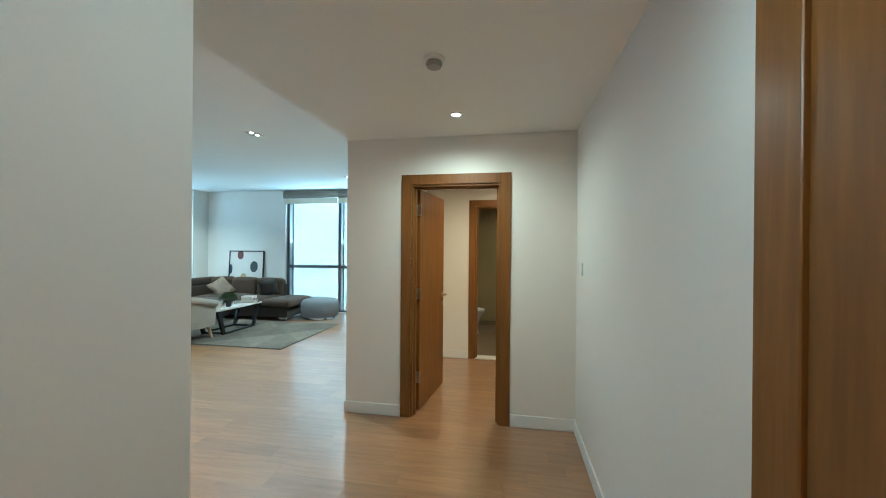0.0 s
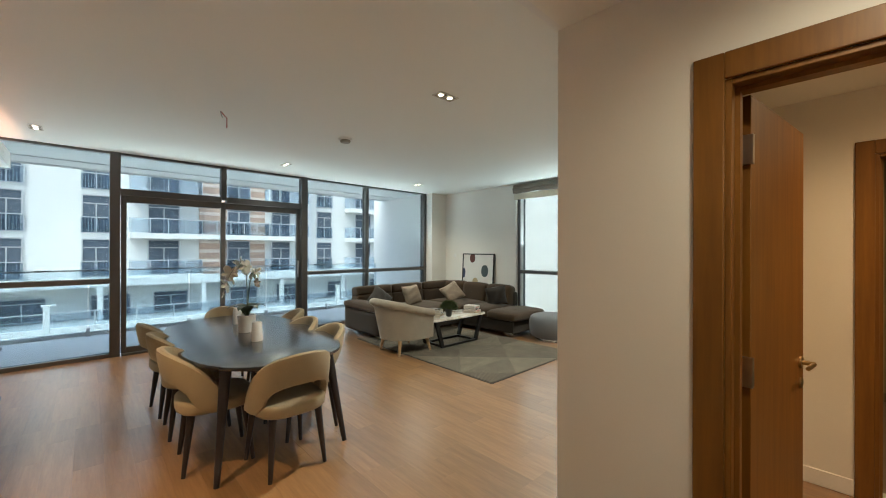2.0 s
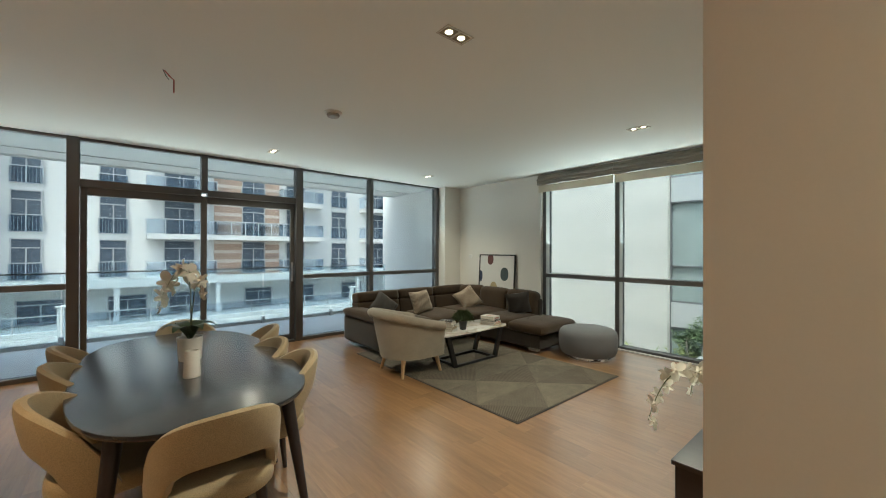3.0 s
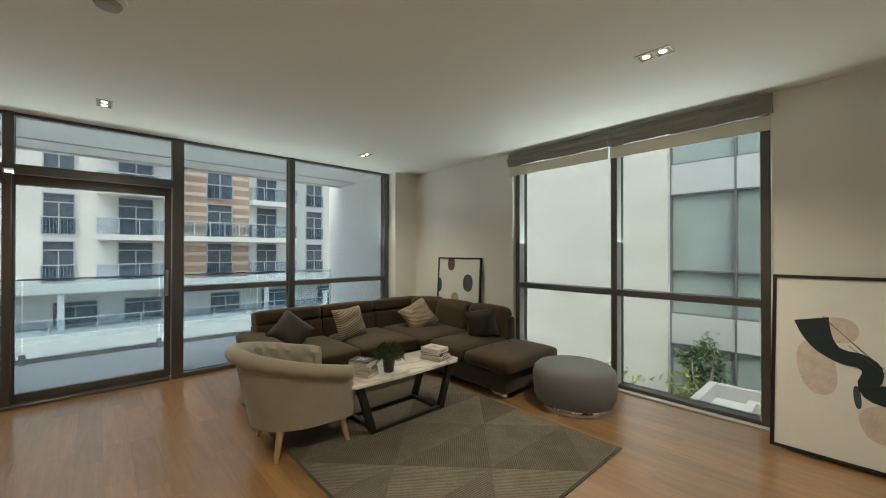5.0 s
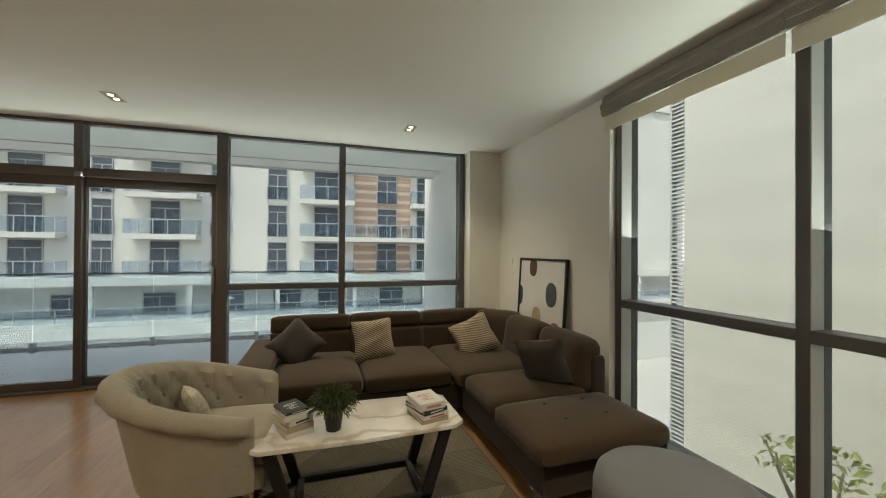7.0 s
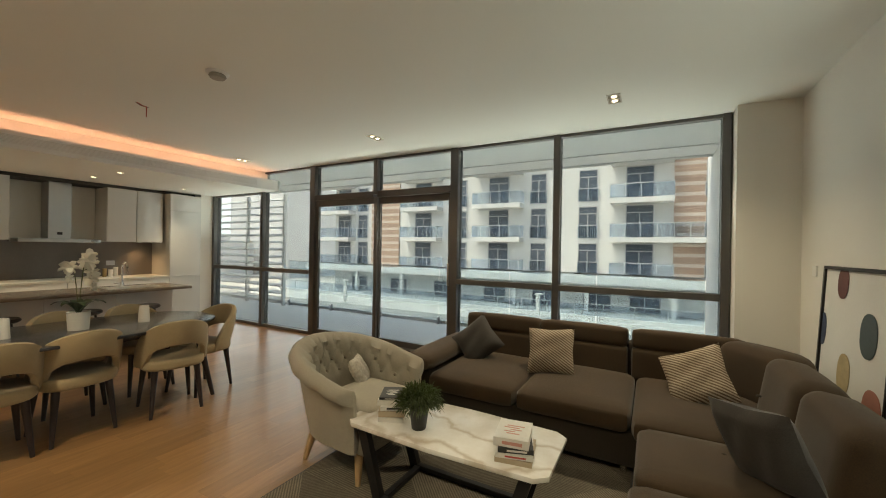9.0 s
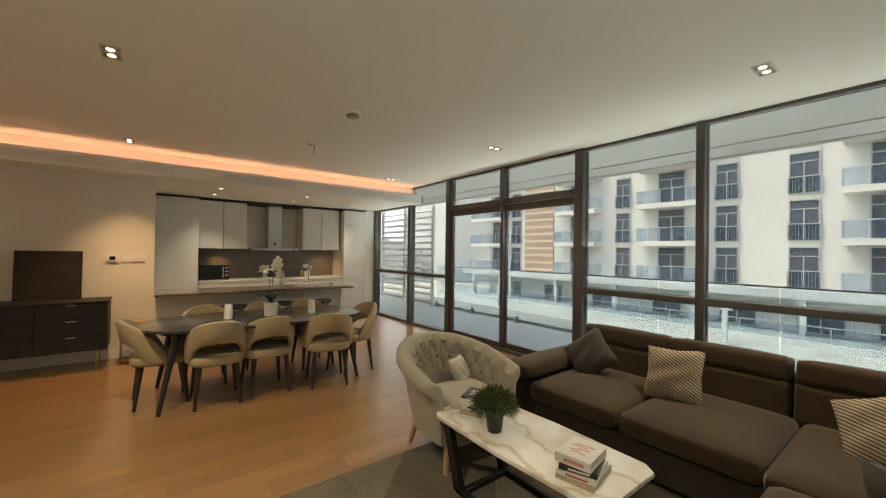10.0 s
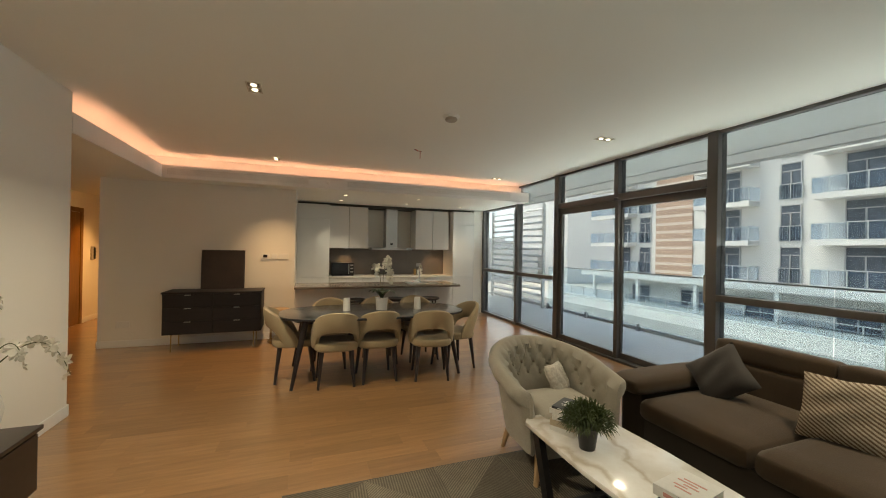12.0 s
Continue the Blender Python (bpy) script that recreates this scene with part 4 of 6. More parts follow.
# Linen tone darkened so the buttons carry the shade of the tufts
MAT_TUFT_SHADE = plain("tuft_shade_cloth", (0.26, 0.225, 0.17), 0.9)
armchair(pose(-4.915, 4.77, 0.0, 0, 0, -4))
pillow(pose(-5.06, 4.62, 0.52, -62, 0, 25), fabric("patterned_cushion", (0.55, 0.50, 0.42), 120, 0.3), "small pale patterned cushion on the armchair", 0.22)

# coffee table
ct = thing("coffee_table", "white marble coffee table on black metal frame", "table")
x0, x1, y0, y1 = -5.02, -4.52, 4.97, 6.14
part("tabletop", prism([(x0 + 0.05, y0), (x1 - 0.05, y0), (x1, y0 + 0.06), (x1 + 0.02, 5.55), (x1, y1 - 0.06), (x1 - 0.05, y1), (x0 + 0.05, y1), (x0, y1 - 0.06), (x0 - 0.02, 5.55), (x0, y0 + 0.06)], 0.415, 0.442, 0.008), MAT_MARBLE, ct, "white marble top with grey brown veins")
cy = (y0 + y1) / 2
for sx in (x0 + 0.06, x1 - 0.06):
    for sy in (y0 + 0.10, y1 - 0.10):
        inner = cy + (sy - cy) * 0.62
        bm = bmesh.new()
        vs = box(bm, -0.02, 0.02, -0.03, 0.03, 0, 1)
        for v in vs:
            k = v.co.z
            v.co = (sx + v.co.x, (sy if k > 0.5 else inner + 0.06 * (1 if sy > cy else -1)) + v.co.y, 0.022 + 0.392 * k)
        part("leg", bm, MAT_BLACK, ct)
for sx in (x0 + 0.06, x1 - 0.06):
    part("foot_bar", bx(sx - 0.02, sx + 0.02, y0 + 0.20, y1 - 0.20, 0.0125, 0.045, 0.004, 1), MAT_BLACK, ct)
for sy in (y0 + 0.25, y1 - 0.25):
    part("cross_bar", bx(x0 + 0.081, x1 - 0.081, sy - 0.02, sy + 0.02, 0.0125, 0.045, 0.004, 1), MAT_BLACK, ct)
    part("top_bar", bx(x0 + 0.081, x1 - 0.081, sy - 0.16 - 0.02 if sy < cy else sy + 0.14, sy - 0.12 if sy < cy else sy + 0.18, 0.385, 0.414, 0.004, 1), MAT_BLACK, ct)


def book(at, w, d, h, cover, label, strip=None):
    t = thing("book", label, "book", "books on the coffee table", at=at)
    part("page_block", bx(-w / 2 + 0.004, w / 2 - 0.004, -d / 2 + 0.002, d / 2 - 0.005, 0.003, h - 0.003), MAT_PAGES, t)
    part("cover", bx(-w / 2, w / 2, -d / 2, d / 2, 0, 0.003), cover, t)
    part("cover", bx(-w / 2, w / 2, -d / 2, d / 2, h - 0.003, h), cover, t)
    part("spine", bx(-w / 2 - 0.0005, w / 2 + 0.0005, d / 2 - 0.003, d / 2 + 0.0008, 0.0, h), cover, t)
    if strip:
        part("spine_lettering", bx(-w * 0.32, w * 0.25, d / 2 + 0.0012, d / 2 + 0.002, h * 0.3, h * 0.68), strip, t)
        bm = bmesh.new()
        for q, (e, f) in enumerate(((-0.30, 0.22), (-0.16, 0.30), (-0.24, 0.10), (-0.05, 0.26), (-0.20, 0.18))):
            box(bm, w * e, w * f, d * (-0.20 + 0.10 * q), d * (-0.20 + 0.10 * q + 0.045), h + 0.0002, h + 0.0008)
        part("cover_print", bm, strip, t)
    return t


C_WHITE = plain("white_book_cover", (0.68, 0.66, 0.62), 0.45, bump=0)
C_BLACK = plain("black_book_cover", (0.03, 0.03, 0.032), 0.45, bump=0)
C_TAN = plain("tan_book_cover", (0.42, 0.34, 0.24), 0.6, bump=0)
C_RED = plain("red_print", (0.45, 0.06, 0.05), 0.5, bump=0)
C_PINK = plain("pink_print", (0.55, 0.26, 0.22), 0.5, bump=0)
for (X, Y, R, stack) in ((-4.69, 5.95, -75, ((0.20, 0.27, 0.03, C_TAN, None), (0.20, 0.26, 0.025, C_WHITE, C_RED), (0.19, 0.25, 0.028, C_BLACK, C_WHITE), (0.19, 0.24, 0.05, C_WHITE, C_PINK))),
                         (-4.72, 5.19, -62, ((0.17, 0.23, 0.035, C_WHITE, None), (0.17, 0.22, 0.04, C_TAN, None), (0.16, 0.22, 0.032, C_WHITE, C_BLACK), (0.16, 0.21, 0.035, C_WHITE, None), (0.15, 0.2, 0.016, C_BLACK, C_WHITE)))):
    z = 0.443
    for i, (w, d, h, c, s) in enumerate(stack):
        w, d, h = w * 0.86, d * 0.86, h * 0.82
        book(pose(X + 0.005 * (i % 2), Y - 0.004 * i, z, 0, 0, R + 5 * ((i * 7) % 3 - 1)), w, d, h, c, "hardback book lying in a stack on the table", s)
        z += h + 0.0012

pp = thing("potted_plant", "small bushy green plant in black pot", "plant", at=pose(-4.66, 5.40, 0.4425))
part("pot", lathe([(0.038, 0), (0.04, 0.002), (0.055, 0.11), (0.058, 0.115), (0.05, 0.115), (0.048, 0.095), (0.0, 0.095)], 24), MAT_POT, pp)
bm = bmesh.new()
r2 = random.Random(3)
for k in range(1700):
    a, e = r2.uniform(0, 6.283), r2.uniform(-0.25, 1.5)
    L = r2.uniform(0.03, 0.065)
    d = Vector((math.cos(a) * math.cos(e), math.sin(a) * math.cos(e), math.sin(e)))
    p = Vector((0.03 * math.cos(a), 0.03 * math.sin(a), 0.14)) + d * r2.uniform(0.0, 0.075)
    side = d.cross(Vector((r2.uniform(-1, 1), r2.uniform(-1, 1), r2.uniform(-1, 1)))).normalized() * 0.0036
    q = p + d * L * 0.6 + Vector((0, 0, 0.008))
    e_ = p + d * L + Vector((0, 0, -0.012))
    v1, v2, v3, v4, v5 = (bm.verts.new(c) for c in (p, q + side, e_, q - side, q + d.cross(side).normalized() * 0.003))
    bm.faces.new((v1, v2, v5))
    bm.faces.new((v2, v3, v5))
    bm.faces.new((v3, v4, v5))
    bm.faces.new((v4, v1, v5))
part("foliage", bm, MAT_GREEN, pp)

# ottoman
ot = thing("ottoman", "round blue grey upholstered ottoman on steel ring", "ottoman", at=pose(-3.78, 6.90, 0, 0, 0, 20))
part("body", lathe([(0.0, 0.055), (0.315, 0.055), (0.345, 0.068), (0.368, 0.12), (0.38, 0.22), (0.378, 0.31), (0.362, 0.365), (0.33, 0.395), (0.27, 0.414), (0.15, 0.425), (0.0, 0.428)], 56, sx=1.0, sy=0.9), MAT_OTTOMAN, ot)
part("plinth", lathe([(0.0, 0.0), (0.30, 0.0), (0.305, 0.005), (0.305, 0.05), (0.30, 0.056), (0.0, 0.056)], 56, sx=1.0, sy=0.9), MAT_CHROME, ot, "polished steel ring base")

# rug with triangular striped fields
RX0, RX1, RY0, RY1 = -5.96, -3.15, 4.59, 6.44
rug = thing("rug", "grey taupe rug with striped geometric fields", "rug")
part("backing", bx(RX0, RX1, RY0, RY1, 0.0005, 0.008, 0.002, 1), MAT_RUG_EDGE, rug, "dark bound edge")
nx, ny = 6, 4
mats = (MAT_RUG_A, MAT_RUG_B, MAT_RUG_C)
for i in range(nx):
    for j in range(ny):
        ax, bx_ = RX0 + 0.015 + (RX1 - RX0 - 0.03) * i / nx, RX0 + 0.015 + (RX1 - RX0 - 0.03) * (i + 1) / nx
        ay, by = RY0 + 0.015 + (RY1 - RY0 - 0.03) * j / ny, RY0 + 0.015 + (RY1 - RY0 - 0.03) * (j + 1) / ny
        if (i + j) % 2:
            tris = (((ax, ay), (bx_, ay), (bx_, by)), ((ax, ay), (bx_, by), (ax, by)))
        else:
            tris = (((ax, ay), (bx_, ay), (ax, by)), ((bx_, ay), (bx_, by), (ax, by)))
        for k, tr in enumerate(tris):
            part("field", prism(tr, 0.008, 0.0118 + 0.0006 * ((i + j + k) % 2)), mats[(i * 2 + j + k) % 3], rug)

# framed prints that lean on the end wall
MAT_PAPER = plain("art_paper", (0.72, 0.70, 0.66), 0.7, var=0.03, big=4, bump=0.02)
C_SPOTS = [plain("print_" + n, c, 0.7, var=0.12, big=14, bump=0) for n, c in (("maroon", (0.13, 0.05, 0.045)), ("slate", (0.075, 0.095, 0.10)), ("navy", (0.045, 0.06, 0.11)), ("ochre", (0.46, 0.36, 0.20)), ("rose", (0.36, 0.15, 0.11)), ("petrol", (0.010, 0.020, 0.024)), ("blush", (0.60, 0.51, 0.46)))]


def picture(m, w, h, label):
    t = thing("framed_print", label, "picture", at=m)
    f = 0.022
    for a in ((-w / 2, w / 2, 0, f), (-w / 2, w / 2, h - f, h)):
        part("frame", bx(a[0], a[1], -0.03, 0, a[2], a[3], 0.002, 1), MAT_BLACK, t)
    for a in (-w / 2, w / 2 - f):
        part("frame", bx(a, a + f, -0.03, 0, f, h - f, 0.002, 1), MAT_BLACK, t)
    part("paper", bx(-w / 2 + f, w / 2 - f, -0.016, -0.004, f, h - f), MAT_PAPER, t)
    return t


def spot(t, cx, cz, rx, rz, mat, d=0.0, turn=0.0):
    bm = prism([(rx * x, rz * y) for x, y in oval(1, 1, 2.3, 28)], 0, 0.002)
    ob = part("printed_shape", moved(bm, pose(cx, -0.0175 - d, cz, 90, 0, 0) @ pose(0, 0, 0, 0, 0, turn)), mat, t)
    return ob


p1 = picture(pose(-6.0, 7.55, 0.44, -3.0, 0, 0), 0.90, 0.93, "framed print of coloured pebble shapes, black frame")
for cx, cz, rx, rz, k in ((-0.16, 0.83, 0.075, 0.10, 0), (0.20, 0.56, 0.095, 0.125, 1), (-0.41, 0.50, 0.05, 0.11, 2), (-0.06, 0.28, 0.085, 0.125, 3), (0.29, 0.17, 0.10, 0.12, 4)):
    spot(p1, cx, cz, rx, rz, C_SPOTS[k])
# the picture stands on a low shelf behind the sofa back
p2 = picture(pose(-1.95, 7.33, 0.012, -10.0, 0, 0), 0.935, 1.285, "large framed abstract print leaning on the wall")
for cx, cz, rx, rz, k, tn in ((-0.11, 0.90, 0.10, 0.09, 6, 0), (-0.22, 0.62, 0.10, 0.19, 6, 10), (0.10, 0.31, 0.11, 0.12, 6, 20), (-0.02, 0.46, 0.018, 0.075, 2, 5)):
    spot(p2, cx, cz, rx, rz, C_SPOTS[k], 0.0005 * (k == 2), tn)
# black ribbon that winds down through the pale shapes
mid = arc((-0.25, 0.0, 0.965), (-0.20, 0.0, 0.70), (-0.02, 0.0, 0.71), 8) + arc((-0.02, 0.0, 0.71), (0.09, 0.0, 0.68), (0.03, 0.0, 0.56), 6)[1:] + arc((0.03, 0.0, 0.56), (0.03, 0.0, 0.47), (0.19, 0.0, 0.51), 6)[1:]
rings = []
for i, p in enumerate(mid):
    d = (mid[min(i + 1, len(mid) - 1)] - mid[max(i - 1, 0)]).normalized()
    half = 0.05 + 0.045 * (1 - min(1.0, i / 5)) + 0.025 * max(0.0, (i - 14) / 6)
    side = Vector((-d.z, 0, d.x)) * half
    rings.append([p + side + Vector((0, -0.020, 0)), p - side + Vector((0, -0.020, 0)), p - side + Vector((0, -0.018, 0)), p + side + Vector((0, -0.018, 0))])
part("printed_shape", sweep(rings), C_SPOTS[5], p2, "black winding ribbon shape")
for (xa, za), (xb, zb_) in (((-0.19, 0.99), (0.02, 0.75)), ((-0.16, 0.95), (0.17, 0.60)), ((-0.06, 0.80), (0.13, 0.62))):
    bm = bmesh.new()
    rod(bm, (xa, -0.0185, za), (xb, -0.0185, zb_), 0.002, 0.002, 6)
    part("printed_line", bm, C_SPOTS[0], p2)

# television bench, television, vases
MAT_DARKWOOD = wood("black_stained_wood", (0.014, 0.010, 0.010), (0.026, 0.019, 0.019), 0.35, (1.2, 12, 12), 0.15, 0.1)
tb = thing("tv_bench", "low black stained wooden television bench", "tv bench")
part("body", bx(-1.83, -1.40, 4.16, 6.55, 0.05, 0.395, 0.006), MAT_DARKWOOD, tb)
part("top", bx(-1.85, -1.395, 4.14, 6.57, 0.396, 0.42, 0.004), MAT_DARKWOOD, tb)
part("plinth", bx(-1.78, -1.42, 4.22, 6.5, 0.0, 0.05), MAT_BLACK, tb)
for k in range(3):
    y = 4.18 + 0.79 * k
    part("drawer", bx(-1.845, -1.831, y, y + 0.775, 0.065, 0.385, 0.003, 1), MAT_DARKWOOD, tb)
tv = thing("television", "flat black television on a slim stand", "television")
MAT_SCREEN = plain("dark_screen", (0.012, 0.012, 0.014), 0.12, var=0.1, bump=0)
part("panel", bx(-1.635, -1.60, 4.95, 6.08, 0.475, 1.07, 0.004), MAT_BLACK, tv)
part("screen", bx(-1.638, -1.6352, 4.965, 6.065, 0.50, 1.058), MAT_SCREEN, tv)
for y in (5.2, 5.83):
    bm = bmesh.new()
    rod(bm, (-1.74, y, 0.427), (-1.615, y, 0.475), 0.009)
    rod(bm, (-1.50, y, 0.427), (-1.62, y, 0.475), 0.009)
    part("foot", bm, MAT_BLACK, tv)

MAT_WOVEN = plain("white_woven_ceramic", (0.68, 0.66, 0.62), 0.7, var=0.12, big=30, fine=160, bump=0.9)


def vase(m, s, label):
    t = thing("vase", label, "vase", "white textured vases", at=m)
    part("body", lathe([(0.09 * s, 0), (0.105 * s, 0.004), (0.15 * s, 0.09 * s), (0.162 * s, 0.16 * s), (0.15 * s, 0.23 * s), (0.115 * s, 0.283 * s), (0.09 * s, 0.295 * s), (0.08 * s, 0.29 * s), (0.08 * s, 0.2 * s), (0.0, 0.19 * s)], 64), MAT_WOVEN, t)
    return t


def flower_mesh():
    """One moth orchid bloom of five petals and a lip, facing +z."""
    bm = bmesh.new()
    for k in range(5):
        a = k * 2 * math.pi / 5
        L, W = (0.046, 0.038) if k in (1, 4) else (0.042, 0.022)
        m = Matrix.Rotation(a, 4, "Z")
        pts = [(0, 0, 0), (L * 0.45, W * 0.5, 0.007), (L * 0.85, W * 0.38, 0.003), (L, 0, -0.004), (L * 0.85, -W * 0.38, 0.003), (L * 0.45, -W * 0.5, 0.007)]
        vs = [bm.verts.new(m @ Vector(p)) for p in pts]
        mid = bm.verts.new(m @ Vector((L * 0.55, 0, 0.001)))
        for i in range(6):
            bm.faces.new((vs[i], vs[(i + 1) % 6], mid))
    bmesh.ops.create_uvsphere(bm, u_segments=6, v_segments=4, radius=0.008, matrix=Matrix.Translation((0, 0, 0.008)))
    return bm


FLOWER = []


def orchid(m, stems, label, leaves=5, stem_from=0.0, group="", bloom=1.5):
    """stems: rows of (bow top, tip, number of blooms, where blooms begin)."""
    t = thing("orchid", label, "plant", group, at=m)
    r3 = random.Random(len(stems) * 7 + 1)
    for (b, c, n, start) in stems:
        pts = arc((0, 0, stem_from), b, c, 16)
        st = part("stem", tube(pts, 0.004, 6, 0.002), MAT_STEM, t)
        for k in range(n):
            f = start + (1 - start) * k / max(1, n - 1)
            i = min(15, int(f * 16))
            p = pts[i] + (pts[i + 1] - pts[i]) * (f * 16 - i if i < 15 else 0.9)
            if not FLOWER:
                o = part("flower", flower_mesh(), MAT_PETAL, st, "white orchid bloom")
                FLOWER.append(o.data)
            else:
                o = tagged(new("flower", FLOWER[0]), "white orchid bloom")
                o.parent = st
            s = bloom * r3.uniform(0.8, 1.15) * (0.65 if k >= n - 1 else 1)
            o.matrix_local = Matrix.Translation(p + Vector((r3.uniform(-0.02, 0.02), r3.uniform(-0.02, 0.02), r3.uniform(-0.025, 0.01)))) @ Euler((r3.uniform(0.9, 1.9), r3.uniform(-0.5, 0.5), r3.uniform(0, 6.3))).to_matrix().to_4x4() @ Matrix.Scale(s, 4)
    for k in range(leaves):
        a = k * 2 * math.pi / leaves + 0.4
        L = r3.uniform(0.13, 0.20)
        pts = arc((0, 0, stem_from), (L * 0.5 * math.cos(a), L * 0.5 * math.sin(a), stem_from + 0.15), (L * math.cos(a), L * math.sin(a), stem_from + 0.075), 8)
        rings = []
        for i, p in enumerate(pts):
            w = 0.006 + 0.034 * math.sin(math.pi * min(1, (i + 0.6) / 8.6)) ** 0.8
            sd = Vector((-math.sin(a), math.cos(a), 0))
            rings.append([p + sd * w + Vector((0, 0, 0.006)), p + Vector((0, 0, 0.002)), p - sd * w + Vector((0, 0, 0.006)), p - Vector((0, 0, 0.001))])
        part("leaf", sweep(rings), MAT_ORLEAF, t)
    return t


vase(pose(-1.60, 4.30, 0.4205), 0.9, "white textured round vase with orchid sprays")
orchid(pose(-1.60, 4.30, 0.62), [((-0.20, -0.22, 0.52), (-0.29, -0.33, 0.03), 10, 0.30), ((0.0, 0.02, 0.42), (-0.10, -0.08, 0.55), 4, 0.7), ((-0.14, -0.10, 0.50), (-0.17, -0.14, 0.14), 4, 0.5)], "white artificial orchid sprays arching out of vase", 0, 0.0, "", 1.05)
vase(pose(-1.58, 6.33, 0.4205), 0.86, "white textured round vase with dry twigs")
tw = thing("twigs", "bare dry twigs standing in white vase", "twigs", at=pose(-1.58, 6.33, 0.60))
for b, c in (((0.06, 0.10, 0.3), (0.02, 0.26, 0.62)), ((-0.02, -0.03, 0.3), (-0.06, -0.10, 0.45)), ((0.02, 0.06, 0.25), (0.09, 0.15, 0.5))):
    part("twig", tube(arc((0, 0, 0), b, c, 8), 0.004, 5, 0.0015), MAT_BARK, tw)

# ---- dining area ----
MAT_TABLE = plain("black_satin_tabletop", (0.030, 0.030, 0.036), 0.24, var=0.03, big=2, fine=40, bump=0.0, rvar=0.02, coat=0.7)
MAT_TABLE.node_tree.nodes["Principled BSDF"].inputs["Coat Roughness"].default_value = 0.22
MAT_CHAIR = fabric("beige_chair_fabric", (0.40, 0.315, 0.19), 600, 0.05, 0.9, 6)
MAT_DARKLEG = wood("dark_leg_wood", (0.016, 0.012, 0.014), (0.034, 0.026, 0.028), 0.4, (10, 10, 1), 0.1, 0.05)

TX, TY = -4.08, 2.40
dt = thing("dining_table", "oval black dining table on splayed legs", "table")
part("tabletop", prism([(TX + x, TY + y) for x, y in oval(1.085, 0.55, 2.9, 72)], 0.702, 0.728, 0.009), MAT_TABLE, dt)
part("apron", prism([(TX + x, TY + y) for x, y in oval(0.93, 0.40, 2.6, 48)], 0.645, 0.7015), MAT_DARKLEG, dt)
for sx in (-1, 1):
    for sy in (-1, 1):
        bm = bmesh.new()
        rod(bm, (TX + sx * 0.93, TY + sy * 0.43, 0.0), (TX + sx * 0.80, TY + sy * 0.35, 0.70), 0.017, 0.036, 14)
        part("leg", bm, MAT_DARKLEG, dt)


def dining_chair(m):
    """Seat round the origin, front to +y, back to -y."""
    t = thing("dining_chair", "beige upholstered dining chair with open arched back", "chair", "chairs round the table", at=m)
    part("seat", moved(prism(oval(0.235, 0.235, 2.8, 40), 0, 0.085, 0.03, 3), pose(0, 0.0, 0.385)), MAT_CHAIR, t)
    A, B = 0.235, 0.245
    rings = []
    N = 36
    for i in range(N + 1):
        u = -1 + 2 * i / N
        th = radians(100) * u
        top = 0.43 + 0.38 * max(0.0, 1 - u * u) ** 0.72
        if abs(u) < 0.56:
            low = 0.455 + 0.145 * (1 - (abs(u) / 0.56) ** 2.4) ** 0.6
        else:
            low = 0.40 + 0.055 * max(0.0, (1 - (abs(u) - 0.56) / 0.15))
        top = max(top, low + 0.05)
        ring = []
        for k in range(12):
            a = 2 * math.pi * k / 12
            cu, su = math.cos(a), math.sin(a)
            fz = 0.5 + 0.5 * math.copysign(abs(su) ** 0.55, su)
            z = low + (top - low) * fz
            dr = 0.029 * math.copysign(abs(cu) ** 0.55, cu)
            r = 1.0 + (dr + 0.16 * (z - 0.42) * max(0.0, math.cos(th)) ) / A
            ring.append((A * math.sin(th) * r, -B * math.cos(th) * r, z))
        rings.append(ring)
    part("backrest", sweep(rings), MAT_CHAIR, t, "curved upholstered back with arched opening")
    for x, y in ((-0.16, 0.16), (0.16, 0.16), (-0.15, -0.15), (0.15, -0.15)):
        bm = bmesh.new()
        rod(bm, (x * 1.22, y * 1.3, 0.0), (x, y, 0.395), 0.013, 0.026, 12)
        part("leg", bm, MAT_DARKLEG, t)
    return t


first_chair = dining_chair(pose(-4.75, 2.03, 0, 0, 0, 4))
for x, y, r in ((-4.20, 2.05, -2), (-3.57, 2.05, -5), (-3.60, 2.71, 178), (-4.05, 2.68, 182), (-4.66, 2.80, 168), (-3.17, 2.40, 92), (-5.05, 2.55, -80)):
    copy_thing(first_chair, pose(x, y, 0, 0, 0, r))

pot = thing("flower_pot", "white ceramic pot on the dining table", "pot", at=pose(-4.15, 2.42, 0.7285))
part("pot", lathe([(0.062, 0), (0.066, 0.004), (0.074, 0.145), (0.076, 0.15), (0.067, 0.15), (0.065, 0.13), (0.0, 0.13)], 32), MAT_CERAMIC, pot)
orchid(pose(-4.15, 2.42, 0.863), [((-0.03, 0.04, 0.82), (-0.14, -0.17, 0.20), 9, 0.42), ((0.05, 0.03, 0.60), (0.08, 0.05, 0.30), 4, 0.6)], "white orchid in bloom with dark leaves", 6, 0.0)
for (x, y) in ((-3.74, 2.38), (-4.59, 2.46)):
    solid("candle_vase", lathe([(0.042, 0.7285), (0.044, 0.731), (0.037, 0.873), (0.033, 0.878), (0.028, 0.877), (0.027, 0.79), (0.0, 0.79)], 24, at=(x, y, 0)), MAT_CERAMIC, "slim white ceramic vase on the dining table", "vase", "slim table vases")

# sideboard with a dark picture leaning on it
MAT_SIDEBOARD = wood("dark_sideboard_wood", (0.007, 0.006, 0.009), (0.013, 0.012, 0.016), 0.55, (1.2, 12, 12), 0.0, 0.1)
MAT_BRASS = plain("brushed_brass", (0.50, 0.36, 0.17), 0.32, 1.0, var=0.06, fine=200, bump=0.02)
